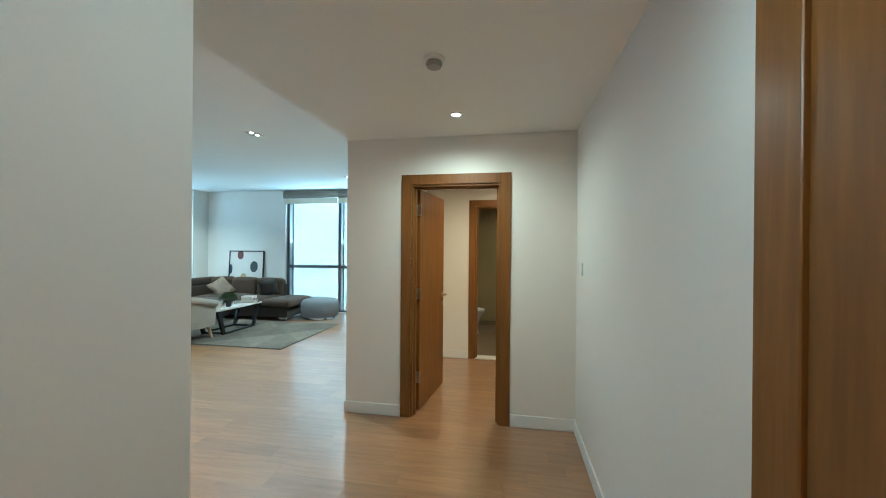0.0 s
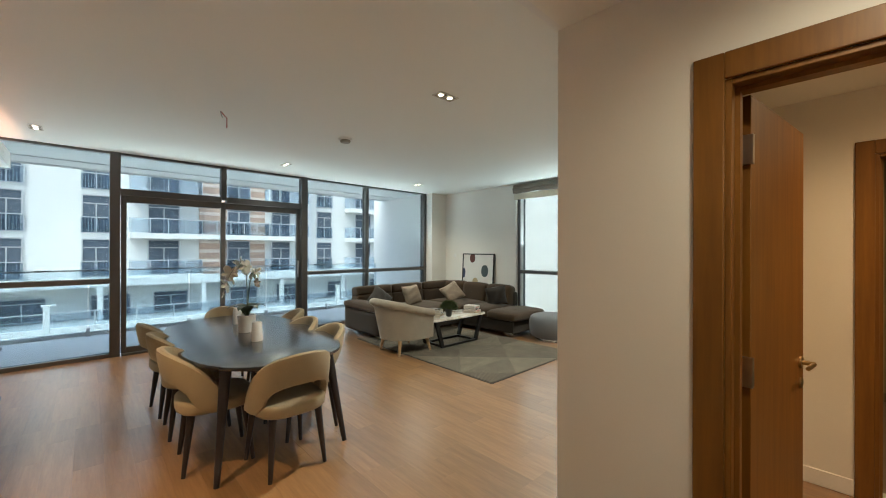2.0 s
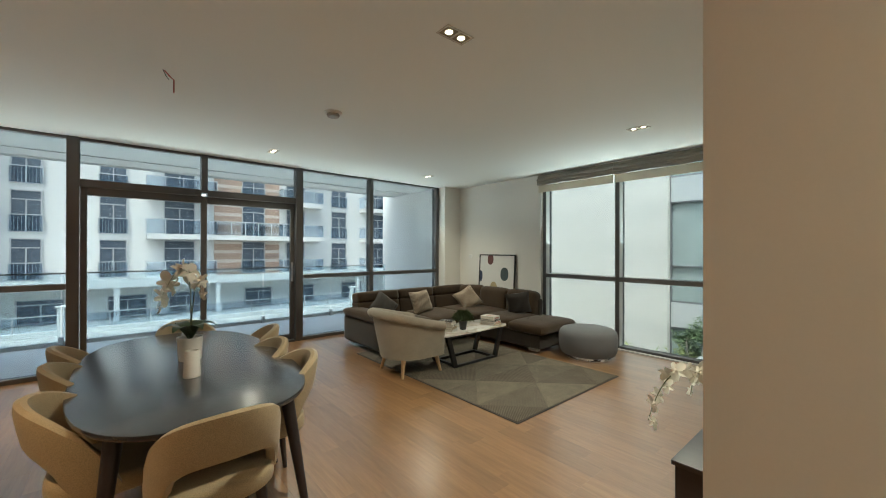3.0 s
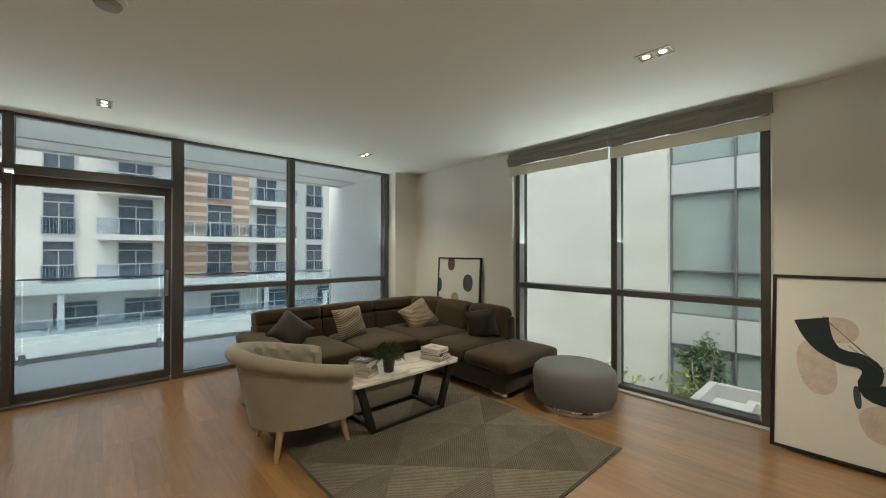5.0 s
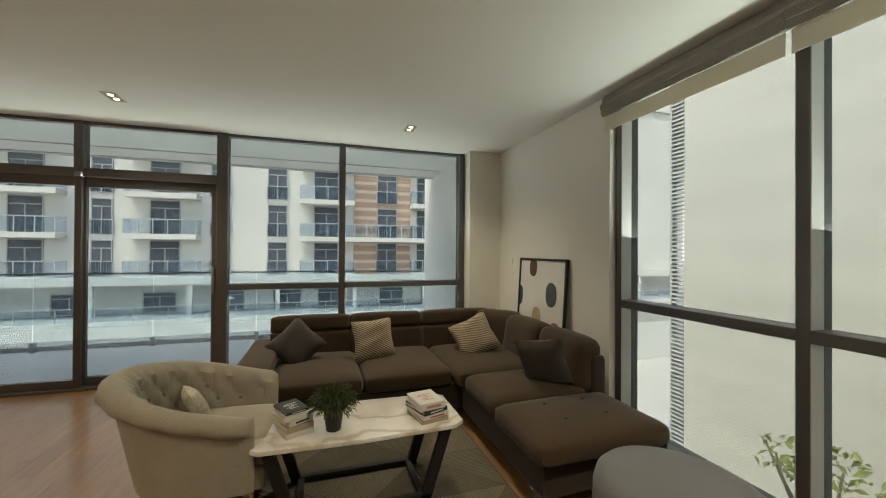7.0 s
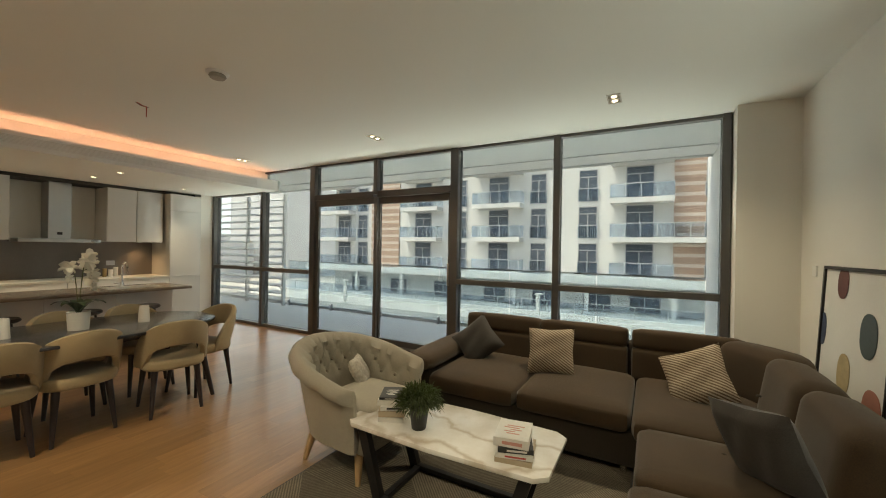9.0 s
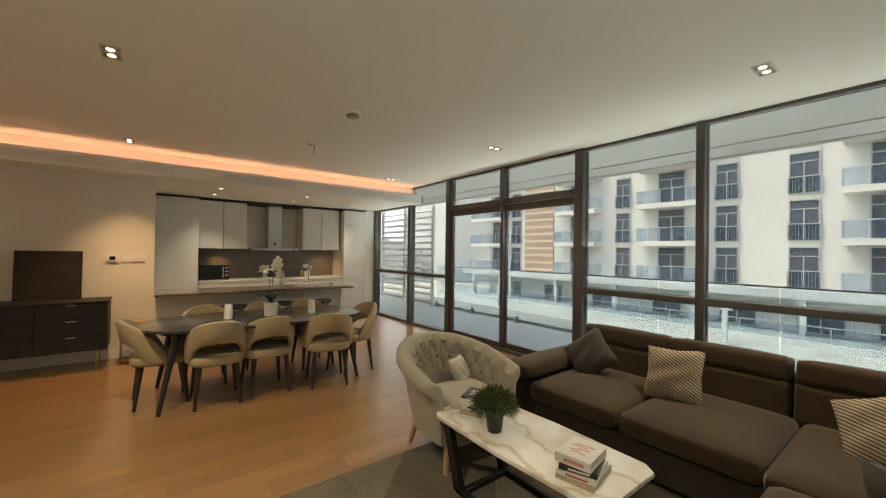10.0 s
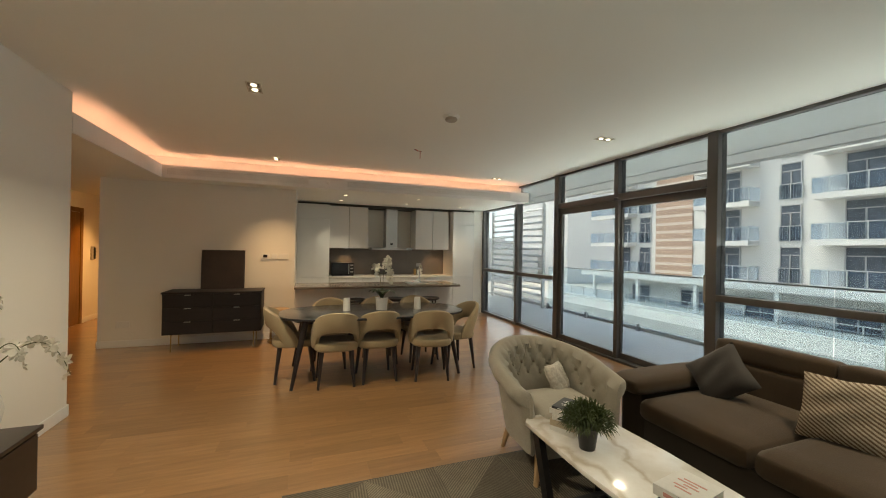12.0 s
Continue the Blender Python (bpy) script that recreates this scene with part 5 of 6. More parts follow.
sb = thing("sideboard", "black sideboard with slim metal handles and legs", "sideboard")
part("body", bx(-2.68, -1.46, 0.42, 0.873, 0.24, 0.80, 0.004), MAT_SIDEBOARD, sb)
part("top", bx(-2.69, -1.45, 0.41, 0.90, 0.801, 0.825, 0.004), MAT_SIDEBOARD, sb)
for i in range(2):
    for j in range(3):
        x, z = -2.675 + 0.605 * i, 0.245 + 0.185 * j
        dr = part("drawer", bx(x + 0.004, x + 0.601, 0.874, 0.89, z + 0.003, z + 0.18, 0.002, 1), MAT_SIDEBOARD, sb)
        part("handle", bx(x + 0.27, x + 0.35, 0.891, 0.902, z + 0.166, z + 0.174, 0.002, 1), MAT_STEEL, dr, "slim steel bar handle")
for x in (-2.58, -1.56):
    for y in (0.48, 0.84):
        bm = bmesh.new()
        rod(bm, (x, y, 0.0), (x, y, 0.24), 0.008)
        part("leg", bm, MAT_BRASS, sb)
    part("leg_bar", bx(x - 0.008, x + 0.008, 0.49, 0.83, 0.224, 0.239), MAT_BRASS, sb)
bp = thing("dark_canvas", "dark square canvas leaning on the wall over the sideboard", "picture", at=pose(-2.115, 0.50, 0.8255, 4, 0, 0))
part("canvas", bx(-0.28, 0.28, -0.035, 0, 0, 0.585, 0.003, 1), plain("dark_canvas_paint", (0.035, 0.022, 0.018), 0.5, var=0.3, big=5), bp)
part("edge", bx(-0.288, -0.2805, -0.04, 0.003, 0, 0.585), MAT_BLACK, bp)
part("edge", bx(0.2805, 0.288, -0.04, 0.003, 0, 0.585), MAT_BLACK, bp)
st = thing("side_table", "small brass framed side table with wooden top", "side table", at=pose(-2.90, 0.60, 0))
part("top", lathe([(0.0, 0.49), (0.16, 0.49), (0.165, 0.495), (0.165, 0.508), (0.16, 0.512), (0.0, 0.512)], 32), MAT_OAK, st)
for k in range(4):
    a = k * math.pi / 2 + 0.785
    bm = bmesh.new()
    rod(bm, (0.15 * math.cos(a), 0.15 * math.sin(a), 0), (0.15 * math.cos(a), 0.15 * math.sin(a), 0.49), 0.008)
    part("leg", bm, MAT_BRASS, st)
part("ring", lathe([(0.142, 0.02), (0.158, 0.02), (0.158, 0.034), (0.142, 0.034), (0.142, 0.02)], 32), MAT_BRASS, st)

# ---- kitchen ----
MAT_LACQ = plain("white_gloss_lacquer", (0.70, 0.69, 0.665), 0.16, var=0.02, big=1, fine=50, bump=0.01, coat=0.5)
MAT_SPLASH = plain("grey_stone_splashback", (0.17, 0.155, 0.145), 0.35, var=0.1, big=3, fine=60, bump=0.03)
MAT_TOP = plain("brown_stone_worktop", (0.18, 0.15, 0.125), 0.22, var=0.14, big=6, fine=120, bump=0.02)
# Dark colour that paints in shade above the cabinets and colours the plinths
MAT_GAPSHADE_PLINTH = plain("gap_shade_and_plinth", (0.05, 0.045, 0.04), 0.7, bump=0)
KF = -1.10


def unit(name, x0, x1, z0, z1, y0, y1, doors, label, cat="cabinet"):
    t = thing(name, label, cat, "kitchen cabinets")
    part("body", bx(x0, x1, y0, y1 - 0.022, z0, z1), MAT_LACQ, t)
    for (a, b, c, d) in doors:
        part("door", bx(a + 0.0025, b - 0.0025, y1 - 0.020, y1, c + 0.0025, d - 0.0025, 0.002, 1), MAT_LACQ, t)
    return t


# tall units at both ends
unit("tall_cabinet", -3.75, -3.125, 0.10, 2.36, KBACK, KF, ((-3.75, -3.125, 0.10, 0.86), (-3.75, -3.125, 0.86, 2.05), (-3.75, -3.125, 2.05, 2.36)), "tall white gloss kitchen cabinet with three doors")
unit("tall_cabinet", -7.01, -6.48, 0.10, 2.36, KBACK, KF, ((-7.01, -6.48, 0.10, 0.86), (-7.01, -6.48, 0.86, 2.05), (-7.01, -6.48, 2.05, 2.36)), "tall white gloss kitchen cabinet beside the window")
# wall units
for a, b in ((-4.157, -3.755), (-4.56, -4.16), (-6.038, -5.635), (-6.445, -6.042)):
    unit("wall_cabinet", a, b, 1.47, 2.36, KBACK, KF - 0.18, ((a, b, 1.47, 2.36),), "white gloss wall cabinet over the splashback")
for k in range(4):
    a = -6.475 + 0.68 * k
    unit("base_cabinet", a, a + 0.678, 0.10, 0.84, KBACK, KF, ((a, a + 0.678, 0.10, 0.48), (a, a + 0.678, 0.48, 0.84)), "white gloss base cabinet with wide drawers")
struct("kitchen_plinth", bx(-7.0, -3.125, KBACK, KF - 0.06, 0.0, 0.098), MAT_GAPSHADE_PLINTH, "recessed dark plinth below the cabinets", "plinth")
# solid filler painted dark in place of the gap's shade
struct("cabinet_filler", bx(-7.0, -3.125, KBACK, KF - 0.20, 2.362, HC), MAT_GAPSHADE_PLINTH, "filler above the cabinets, painted dark as gap shade", "trim")
solid("worktop", bx(-6.475, -3.755, KBACK, KF + 0.012, 0.841, 0.875, 0.003, 1), plain("pale_worktop", (0.6, 0.58, 0.54), 0.3, bump=0.02), "pale stone worktop along the back wall", "worktop")
struct("splashback", bx(-6.475, -3.755, KBACK, KBACK + 0.015, 0.876, 1.469), MAT_SPLASH, "dark grey stone splashback", "splashback")
struct("splashback_upper", bx(-5.63, -4.565, KBACK, KBACK + 0.015, 1.4695, 2.36), MAT_WALL, "white panel behind the cooker hood", "wall panel")
hood = thing("cooker_hood", "stainless steel chimney cooker hood", "cooker hood")
part("chimney", bx(-5.245, -4.985, KBACK + 0.016, KBACK + 0.32, 1.50, 2.40, 0.003, 1), MAT_STEEL, hood)
part("canopy", bx(-5.555, -4.635, KBACK + 0.016, KBACK + 0.50, 1.445, 1.498, 0.004, 1), MAT_STEEL, hood)
part("button_panel", bx(-5.145, -5.085, KBACK + 0.3202, KBACK + 0.323, 1.56, 1.60), MAT_BLACK, hood)
mw = thing("microwave", "black microwave oven on the worktop", "microwave")
part("body", bx(-4.275, -3.815, KBACK + 0.10, KBACK + 0.44, 0.885, 1.16, 0.006), MAT_BLACK, mw)
part("door", bx(-4.15, -3.825, KBACK + 0.441, KBACK + 0.455, 0.90, 1.15, 0.003, 1), MAT_SCREEN, mw)
part("handle", bx(-4.175, -4.155, KBACK + 0.441, KBACK + 0.475, 0.92, 1.13, 0.003, 1), MAT_STEEL, mw)
for z in (0.95, 1.02, 1.09):
    part("button", bx(-4.26, -4.20, KBACK + 0.441, KBACK + 0.446, z, z + 0.03), MAT_STEEL, mw)
for x in (-4.25, -3.84):
    part("foot", bx(x - 0.01, x + 0.01, KBACK + 0.15, KBACK + 0.40, 0.8755, 0.885), MAT_BLACK, mw)

# island
isl = thing("kitchen_island", "white kitchen island with brown stone top", "island")
part("body", bx(-5.80, -3.125, 0.02, 0.42, 0.08, 0.815, 0.003, 1), MAT_LACQ, isl)
part("plinth", bx(-5.76, -3.125, 0.06, 0.38, 0.0, 0.079), MAT_GAPSHADE_PLINTH, isl)
for k in range(4):
    a = -5.80 + 0.668 * k
    part("panel", bx(a + 0.003, a + 0.665, 0.421, 0.437, 0.085, 0.81, 0.002, 1), MAT_LACQ, isl)
part("worktop", bx(-5.90, -3.122, -0.02, 0.74, 0.816, 0.852, 0.003, 1), MAT_TOP, isl, "polished brown stone top")
tap = thing("kitchen_tap", "tall chrome swan neck kitchen tap", "tap")
part("spout", tube([(-5.32, 0.10, 0.853), (-5.32, 0.10, 1.10)] + [(-5.32, 0.10 + 0.08 - 0.08 * math.cos(a), 1.10 + 0.08 * math.sin(a)) for a in (0.4, 0.8, 1.2, 1.6, 2.0, 2.4, 2.8)] + [(-5.32, 0.255, 1.05)], 0.012, 10), MAT_CHROME, tap)
bm = bmesh.new()
rod(bm, (-5.32, 0.10, 0.8525), (-5.32, 0.10, 0.90), 0.024, 0.02, 16)
part("base", bm, MAT_CHROME, tap)
bm = bmesh.new()
rod(bm, (-5.30, 0.10, 0.88), (-5.23, 0.10, 0.90), 0.006)
part("lever", bm, MAT_CHROME, tap)
struct("sink", bx(-5.62, -5.02, 0.17, 0.54, 0.8525, 0.857, 0.002, 1), MAT_STEEL, "steel sink set into the island", "sink")
for x, h, r, mt in ((-5.75, 0.16, 0.032, MAT_CERAMIC), (-5.68, 0.12, 0.03, MAT_CERAMIC), (-5.60, 0.14, 0.028, MAT_BRASS)):
    solid("canister", lathe([(r, 0.8755), (r, 0.8755 + h * 0.8), (r * 1.06, 0.8755 + h * 0.8), (r * 1.06, 0.8755 + h), (0, 0.8755 + h)], 20, at=(x - 0.1, KBACK + 0.22, 0)), mt, "small canister on the kitchen worktop", "canister", "worktop canisters")
for x in (-5.85, -4.2):
    solid("socket", bx(x - 0.06, x + 0.06, KBACK + 0.0155, KBACK + 0.024, 1.06, 1.14, 0.002, 1), MAT_STEEL, "steel double socket on the splashback", "socket", "splashback sockets")


def stool(m):
    t = thing("bar_stool", "dark round bar stool at the island", "stool", "stools at the island", at=m)
    part("seat", lathe([(0.0, 0.595), (0.15, 0.595), (0.175, 0.61), (0.178, 0.625), (0.165, 0.64), (0.0, 0.645)], 32), MAT_BLACK, t)
    for k in range(4):
        a = k * math.pi / 2 + 0.785
        bm = bmesh.new()
        rod(bm, (0.19 * math.cos(a), 0.19 * math.sin(a), 0), (0.12 * math.cos(a), 0.12 * math.sin(a), 0.6), 0.011)
        part("leg", bm, MAT_BLACK, t)
    part("foot_ring", lathe([(0.158, 0.20), (0.172, 0.20), (0.172, 0.214), (0.158, 0.214), (0.158, 0.20)], 32), MAT_BLACK, t)
    return t


s0 = stool(pose(-4.06, 0.66, 0))
copy_thing(s0, pose(-4.73, 0.68, 0))
copy_thing(s0, pose(-5.33, 0.70, 0))

# ---- hall, inner lobby and bathroom ----
def door_frame(name, x0, x1, y0, y1, top, w, label):
    """Architrave and lining of a doorway in a wall that runs along x; x0, x1: outer edges."""
    t = thing(name, label, "door frame", kind="structure")
    for side, (ya, yb) in enumerate(((y0 - 0.014, y0 - 0.0005), (y1 + 0.0005, y1 + 0.014))):
        part("architrave", bx(x0, x0 + w, ya, yb, 0, top, 0.003, 1), MAT_DOORWOOD, t)
        part("architrave", bx(x1 - w, x1, ya, yb, 0, top, 0.003, 1), MAT_DOORWOOD, t)
        part("architrave", bx(x0 + w, x1 - w, ya, yb, top - w, top, 0.003, 1), MAT_DOORWOOD, t)
    part("lining", bx(x0 + w - 0.014, x0 + w + 0.018, y0, y1, 0, top - w, 0.002, 1), MAT_DOORWOOD, t)
    part("lining", bx(x1 - w - 0.018, x1 - w + 0.014, y0, y1, 0, top - w, 0.002, 1), MAT_DOORWOOD, t)
    part("lining", bx(x0 + w + 0.018, x1 - w - 0.018, y0, y1, top - w - 0.018, top - w + 0.0, 0.002, 1), MAT_DOORWOOD, t)
    part("stop", bx(x0 + w + 0.018, x0 + w + 0.032, y0 + 0.045, y0 + 0.085, 0, top - w - 0.018), MAT_DOORWOOD, t)
    part("stop", bx(x1 - w - 0.032, x1 - w - 0.018, y0 + 0.045, y0 + 0.085, 0, top - w - 0.018), MAT_DOORWOOD, t)
    part("stop", bx(x0 + w + 0.032, x1 - w - 0.032, y0 + 0.045, y0 + 0.085, top - w - 0.032, top - w - 0.018), MAT_DOORWOOD, t)
    return t


door_frame("door_frame_1", -0.875, 0.057, DOORY, DOORY + 0.14, 2.09, 0.085, "dark stained wooden frame of the inner doorway")


def lever(parent, x, z, y, side):
    bm = bmesh.new()
    rod(bm, (x, y, z), (x, y + side * 0.05, z), 0.01)
    rod(bm, (x, y + side * 0.045, z), (x - 0.11, y + side * 0.045, z), 0.009, 0.008)
    rod(bm, (x, y, z), (x, y + side * 0.008, z), 0.026, 0.026, 20)
    rod(bm, (x, y, z - 0.09), (x, y + side * 0.008, z - 0.09), 0.022, 0.022, 20)
    part("handle", bm, MAT_BRASS, parent, "brushed metal lever handle with key rose")


leaf = thing("door_2", "dark stained wooden door standing open", "door", kind="structure", at=pose(-0.765, 3.025, 0, 0, 0, 83))
part("leaf", bx(0.0, 0.72, -0.021, 0.021, 0.008, 1.985, 0.002, 1), MAT_DOORWOOD, leaf)
lever(leaf, 0.665, 0.97, -0.021, -1)
lever(leaf, 0.665, 0.97, 0.021, 1)
for z in (0.25, 1.0, 1.75):
    part("hinge", bx(-0.014, 0.004, -0.03, 0.012, z, z + 0.10), MAT_STEEL, leaf, "steel butt hinge")

# lobby behind the door
wall("wall_lobby_left", -1.15, -1.05, DOORY + 0.14, 4.72)
wall("wall_lobby_right", 1.30, 1.40, DOORY + 0.14, 4.72)
wall("wall_lobby_front", HALLX, 1.40, DOORY, DOORY + 0.14)
wall("wall_lobby_back_1", -1.18, -0.42, 4.72, 4.86)
wall("wall_lobby_back_2", 0.41, 1.40, 4.72, 4.86)
wall("wall_lobby_back_3", -0.42, 0.41, 4.72, 4.86, 2.02, 3.0)
struct("ceiling_lobby", bx(-1.18, 1.40, DOORY + 0.14, 7.2, HC, HC + 0.1), MAT_CEIL, "white lobby ceiling", "ceiling")
door_frame("door_frame_2", -0.49, 0.48, 4.72, 4.86, 2.10, 0.08, "dark stained wooden frame of the bathroom doorway")
skirting(-1.05, -0.49, 4.708, 4.72)
skirting(0.48, 1.30, 4.708, 4.72)
MAT_BATHTILE = plain("olive_bath_tile", (0.30, 0.255, 0.14), 0.35, var=0.06, big=2, fine=40, bump=0.02)
MAT_BATHFLOOR = plain("brown_bath_tile", (0.17, 0.13, 0.085), 0.35, var=0.1, big=3, fine=40, bump=0.03)
wall("wall_bath_left", -1.18, -1.05, 4.86, 7.1, mat=MAT_BATHTILE, label="olive tiled bathroom wall")
wall("wall_bath_right", 1.30, 1.40, 4.86, 7.1, mat=MAT_BATHTILE, label="olive tiled bathroom wall")
wall("wall_bath_back", -1.18, 1.40, 7.0, 7.1, mat=MAT_BATHTILE, label="olive tiled bathroom wall")
struct("bath_floor", bx(-1.05, 1.30, 4.80, 7.0, -0.011, 0.004), MAT_BATHFLOOR, "brown tiled bathroom floor", "floor")
struct("threshold", bx(-0.41, 0.40, 4.715, 4.87, 0.001, 0.012, 0.003, 1), MAT_STONE, "pale marble threshold", "threshold")
struct("bath_skirting", bx(-1.05, 1.30, 6.985, 7.0, 0.004, 0.09), MAT_BATHFLOOR, "dark tile skirting in the bathroom", "skirting")
wc = thing("toilet", "white ceramic toilet against the bathroom wall", "toilet", at=pose(-0.98, 6.2, 0.0045, 0, 0, -90))
part("bowl", lathe([(0.11, 0.0), (0.115, 0.01), (0.10, 0.12), (0.14, 0.28), (0.19, 0.385), (0.195, 0.40), (0.15, 0.40), (0.12, 0.3), (0.0, 0.24)], 32, at=(0, 0.36, 0), sy=1.25), MAT_CERAMIC, wc)
part("seat", moved(prism(oval(0.195, 0.245, 2.2, 36), 0.402, 0.425, 0.006), pose(0, 0.36, 0)), MAT_WHITEPLASTIC, wc)
part("cistern", bx(-0.19, 0.19, -0.06, 0.10, 0.38, 0.78, 0.02, 3), MAT_CERAMIC, wc)
part("foot", bx(-0.10, 0.10, -0.06, 0.30, 0.0, 0.38, 0.02, 2), MAT_CERAMIC, wc)
tr_ = thing("towel_rail", "chrome towel rail on the bathroom wall", "towel rail")
bm = bmesh.new()
rod(bm, (-0.2, 6.93, 1.05), (0.45, 6.93, 1.05), 0.009)
part("bar", bm, MAT_CHROME, tr_)
for x in (-0.2, 0.45):
    bm = bmesh.new()
    rod(bm, (x, 6.93, 1.05), (x, 6.999, 1.05), 0.012)
    part("bracket", bm, MAT_CHROME, tr_)

# doorway on the hall's right side, with the wooden door shut
df = thing("door_3", "dark stained wooden door and frame in the hall", "door", kind="structure")
part("architrave", bx(HALLX - 0.02, HALLX - 0.0005, 0.47, 0.603, 0, 2.13, 0.003, 1), MAT_DOORWOOD, df)
part("architrave", bx(HALLX - 0.02, HALLX - 0.0005, -0.535, -0.45, 0, 2.13, 0.003, 1), MAT_DOORWOOD, df)
part("architrave", bx(HALLX - 0.02, HALLX - 0.0005, -0.45, 0.47, 2.05, 2.13, 0.003, 1), MAT_DOORWOOD, df)
part("leaf", bx(HALLX - 0.010, HALLX + 0.03, -0.448, 0.468, 0.006, 2.055, 0.002, 1), MAT_DOORWOOD, df)
# second door farther back in the corridor, with the door phone beyond it
ed = thing("door_4", "stained wooden door in the corridor", "door", kind="structure")
part("architrave", bx(HALLX - 0.016, HALLX - 0.0005, -1.84, -1.76, 0, 2.12), MAT_DOORWOOD, ed)
part("architrave", bx(HALLX - 0.016, HALLX - 0.0005, -0.86, -0.78, 0, 2.12), MAT_DOORWOOD, ed)
part("architrave", bx(HALLX - 0.016, HALLX - 0.0005, -1.76, -0.86, 2.04, 2.12), MAT_DOORWOOD, ed)
part("leaf", bx(HALLX - 0.008, HALLX - 0.0007, -1.755, -0.865, 0.006, 2.035), MAT_DOORWOOD, ed)
ph = thing("door_phone", "small dark door phone on the corridor wall", "door phone")
part("body", bx(HALLX - 0.03, HALLX - 0.0005, -2.24, -2.13, 1.16, 1.42, 0.006, 2), MAT_SHADE_PHONE_GREY, ph)
part("receiver", bx(HALLX - 0.055, HALLX - 0.0305, -2.215, -2.175, 1.18, 1.40, 0.008, 2), MAT_BLACK, ph, "dark upright receiver")
# unseen slab and back walls, added to keep outside light out of the rooms
struct("unseen_roof_slab", bx(-7.45, 1.6, -3.1, 7.9, 3.001, 3.2), MAT_CONCRETE, "unseen concrete slab that closes the rooms from above", "ceiling")
wall("unseen_wall_1", 0.73, 0.95, -3.1, DOORY)
wall("unseen_wall_2", -2.98, CORX - 0.16, -3.1, -2.9)
wall("unseen_wall_3", TVX + 0.2, -1.18, DOORY + 0.14, 7.81)
wall("unseen_wall_4", -1.18, 1.5, 7.1, 7.3)

# ---- lamps and small fittings ----
def lamp_at(x, y, z, watts, col, size=100, blend=1.0, radius=0.05):
    L = bpy.data.lights.new("downlight_beam", "SPOT")
    L.energy, L.color, L.spot_size, L.spot_blend, L.shadow_soft_size = watts, col, radians(size), blend, radius
    ob = new("downlight_beam", L)
    ob.location = (x, y, z)
    return ob


MAT_CAN = plain("recessed_can", (0.55, 0.50, 0.42), 0.4, 0.3, bump=0)
# Darker brass tone that paints recess shade onto a flat plate
MAT_RECESS_SHADE = plain("brass_recess_shade", (0.26, 0.21, 0.14), 0.4, 0.4, bump=0)
WARM = (1.0, 0.70, 0.42)
AMBER = (1.0, 0.58, 0.28)
SOFT = (1.0, 0.83, 0.64)


def twin_spot(x, y, turn, watts, col, size):
    t = thing("twin_downlight", "recessed twin downlight in a brass frame", "downlight", "twin ceiling downlights", at=pose(x, y, MC, 0, 0, turn))
    for a in ((-0.105, 0.105, -0.055, -0.045), (-0.105, 0.105, 0.045, 0.055), (-0.105, -0.095, -0.045, 0.045), (0.095, 0.105, -0.045, 0.045), (-0.006, 0.006, -0.045, 0.045)):
        part("rim", bx(*a, -0.006, 0.0), MAT_CAN, t)
    part("recess", bx(-0.095, 0.095, -0.045, 0.045, -0.002, -0.0005), MAT_RECESS_SHADE, t)
    for s in (-0.05, 0.05):
        part("bulb", lathe([(0.0, -0.009), (0.018, -0.008), (0.023, -0.004), (0.023, -0.002)], 20, at=(s, 0, 0)), MAT_SPOT, t, "glowing lamp face")
    lamp_at(x, y, MC - 0.03, watts, col, size)


for x, y in ((-2.85, 0.98), (-6.47, 0.98), (-2.85, 3.60), (-6.42, 3.61), (-2.86, 6.25), (-6.42, 6.22)):
    twin_spot(x, y, 90 if x > -4 and y < 4 else 0, (42 if y > 2 else 42) if x > -4 else 30, SOFT if y > 2 else (1.0, 0.60, 0.31), 130 if y > 2 else 80)


def round_spot(x, y, z, watts, group, col=WARM, size=100):
    t = thing("downlight", "small round recessed downlight", "downlight", group, at=pose(x, y, z))
    part("rim", lathe([(0.034, -0.001), (0.046, -0.001), (0.046, -0.005), (0.034, -0.008), (0.034, -0.001)], 24), MAT_CAN, t)
    part("bulb", lathe([(0.0, -0.006), (0.03, -0.005), (0.033, -0.001)], 20), MAT_SPOT, t, "glowing lamp face")
    lamp_at(x, y, z - 0.03, watts, col, size, 1.0, 0.07)


for x, y in ((-3.93, 0.12), (-3.93, -0.66), (-5.26, 0.15), (-5.24, -0.62), (-6.45, -0.62)):
    round_spot(x, y, HC, 13, "kitchen downlights", SOFT)
round_spot(-0.33, 2.36, HC, 8.5, "hall downlights", (1.0, 0.75, 0.50), 172)
# unseen downlights, added to brighten hall, corridor, lobby and bathroom
round_spot(0.10, 0.30, HC, 3.2, "hall downlights", SOFT, 170)
round_spot(0.0, -1.8, HC, 42, "hall downlights", (1.0, 0.47, 0.15))
round_spot(0.1, 3.9, HC, 17, "hall downlights", AMBER, 170)
round_spot(0.1, 5.9, HC, 7, "hall downlights", AMBER, 170)


def detector(x, y, z, s, label):
    t = thing("smoke_detector", label, "smoke detector", at=pose(x, y, z))
    part("base", lathe([(0.0, 0), (0.055 * s, 0), (0.055 * s, -0.012), (0.05 * s, -0.018), (0.0, -0.018)], 28), MAT_WHITEPLASTIC, t)
    # head coloured grey to paint in the shade under the detector
    part("head", lathe([(0.038 * s, -0.018), (0.042 * s, -0.03), (0.035 * s, -0.045), (0.0, -0.048)], 28), MAT_SHADE_PHONE_GREY, t)


detector(-4.56, 3.60, MC, 1.45, "white smoke detector on the main ceiling")
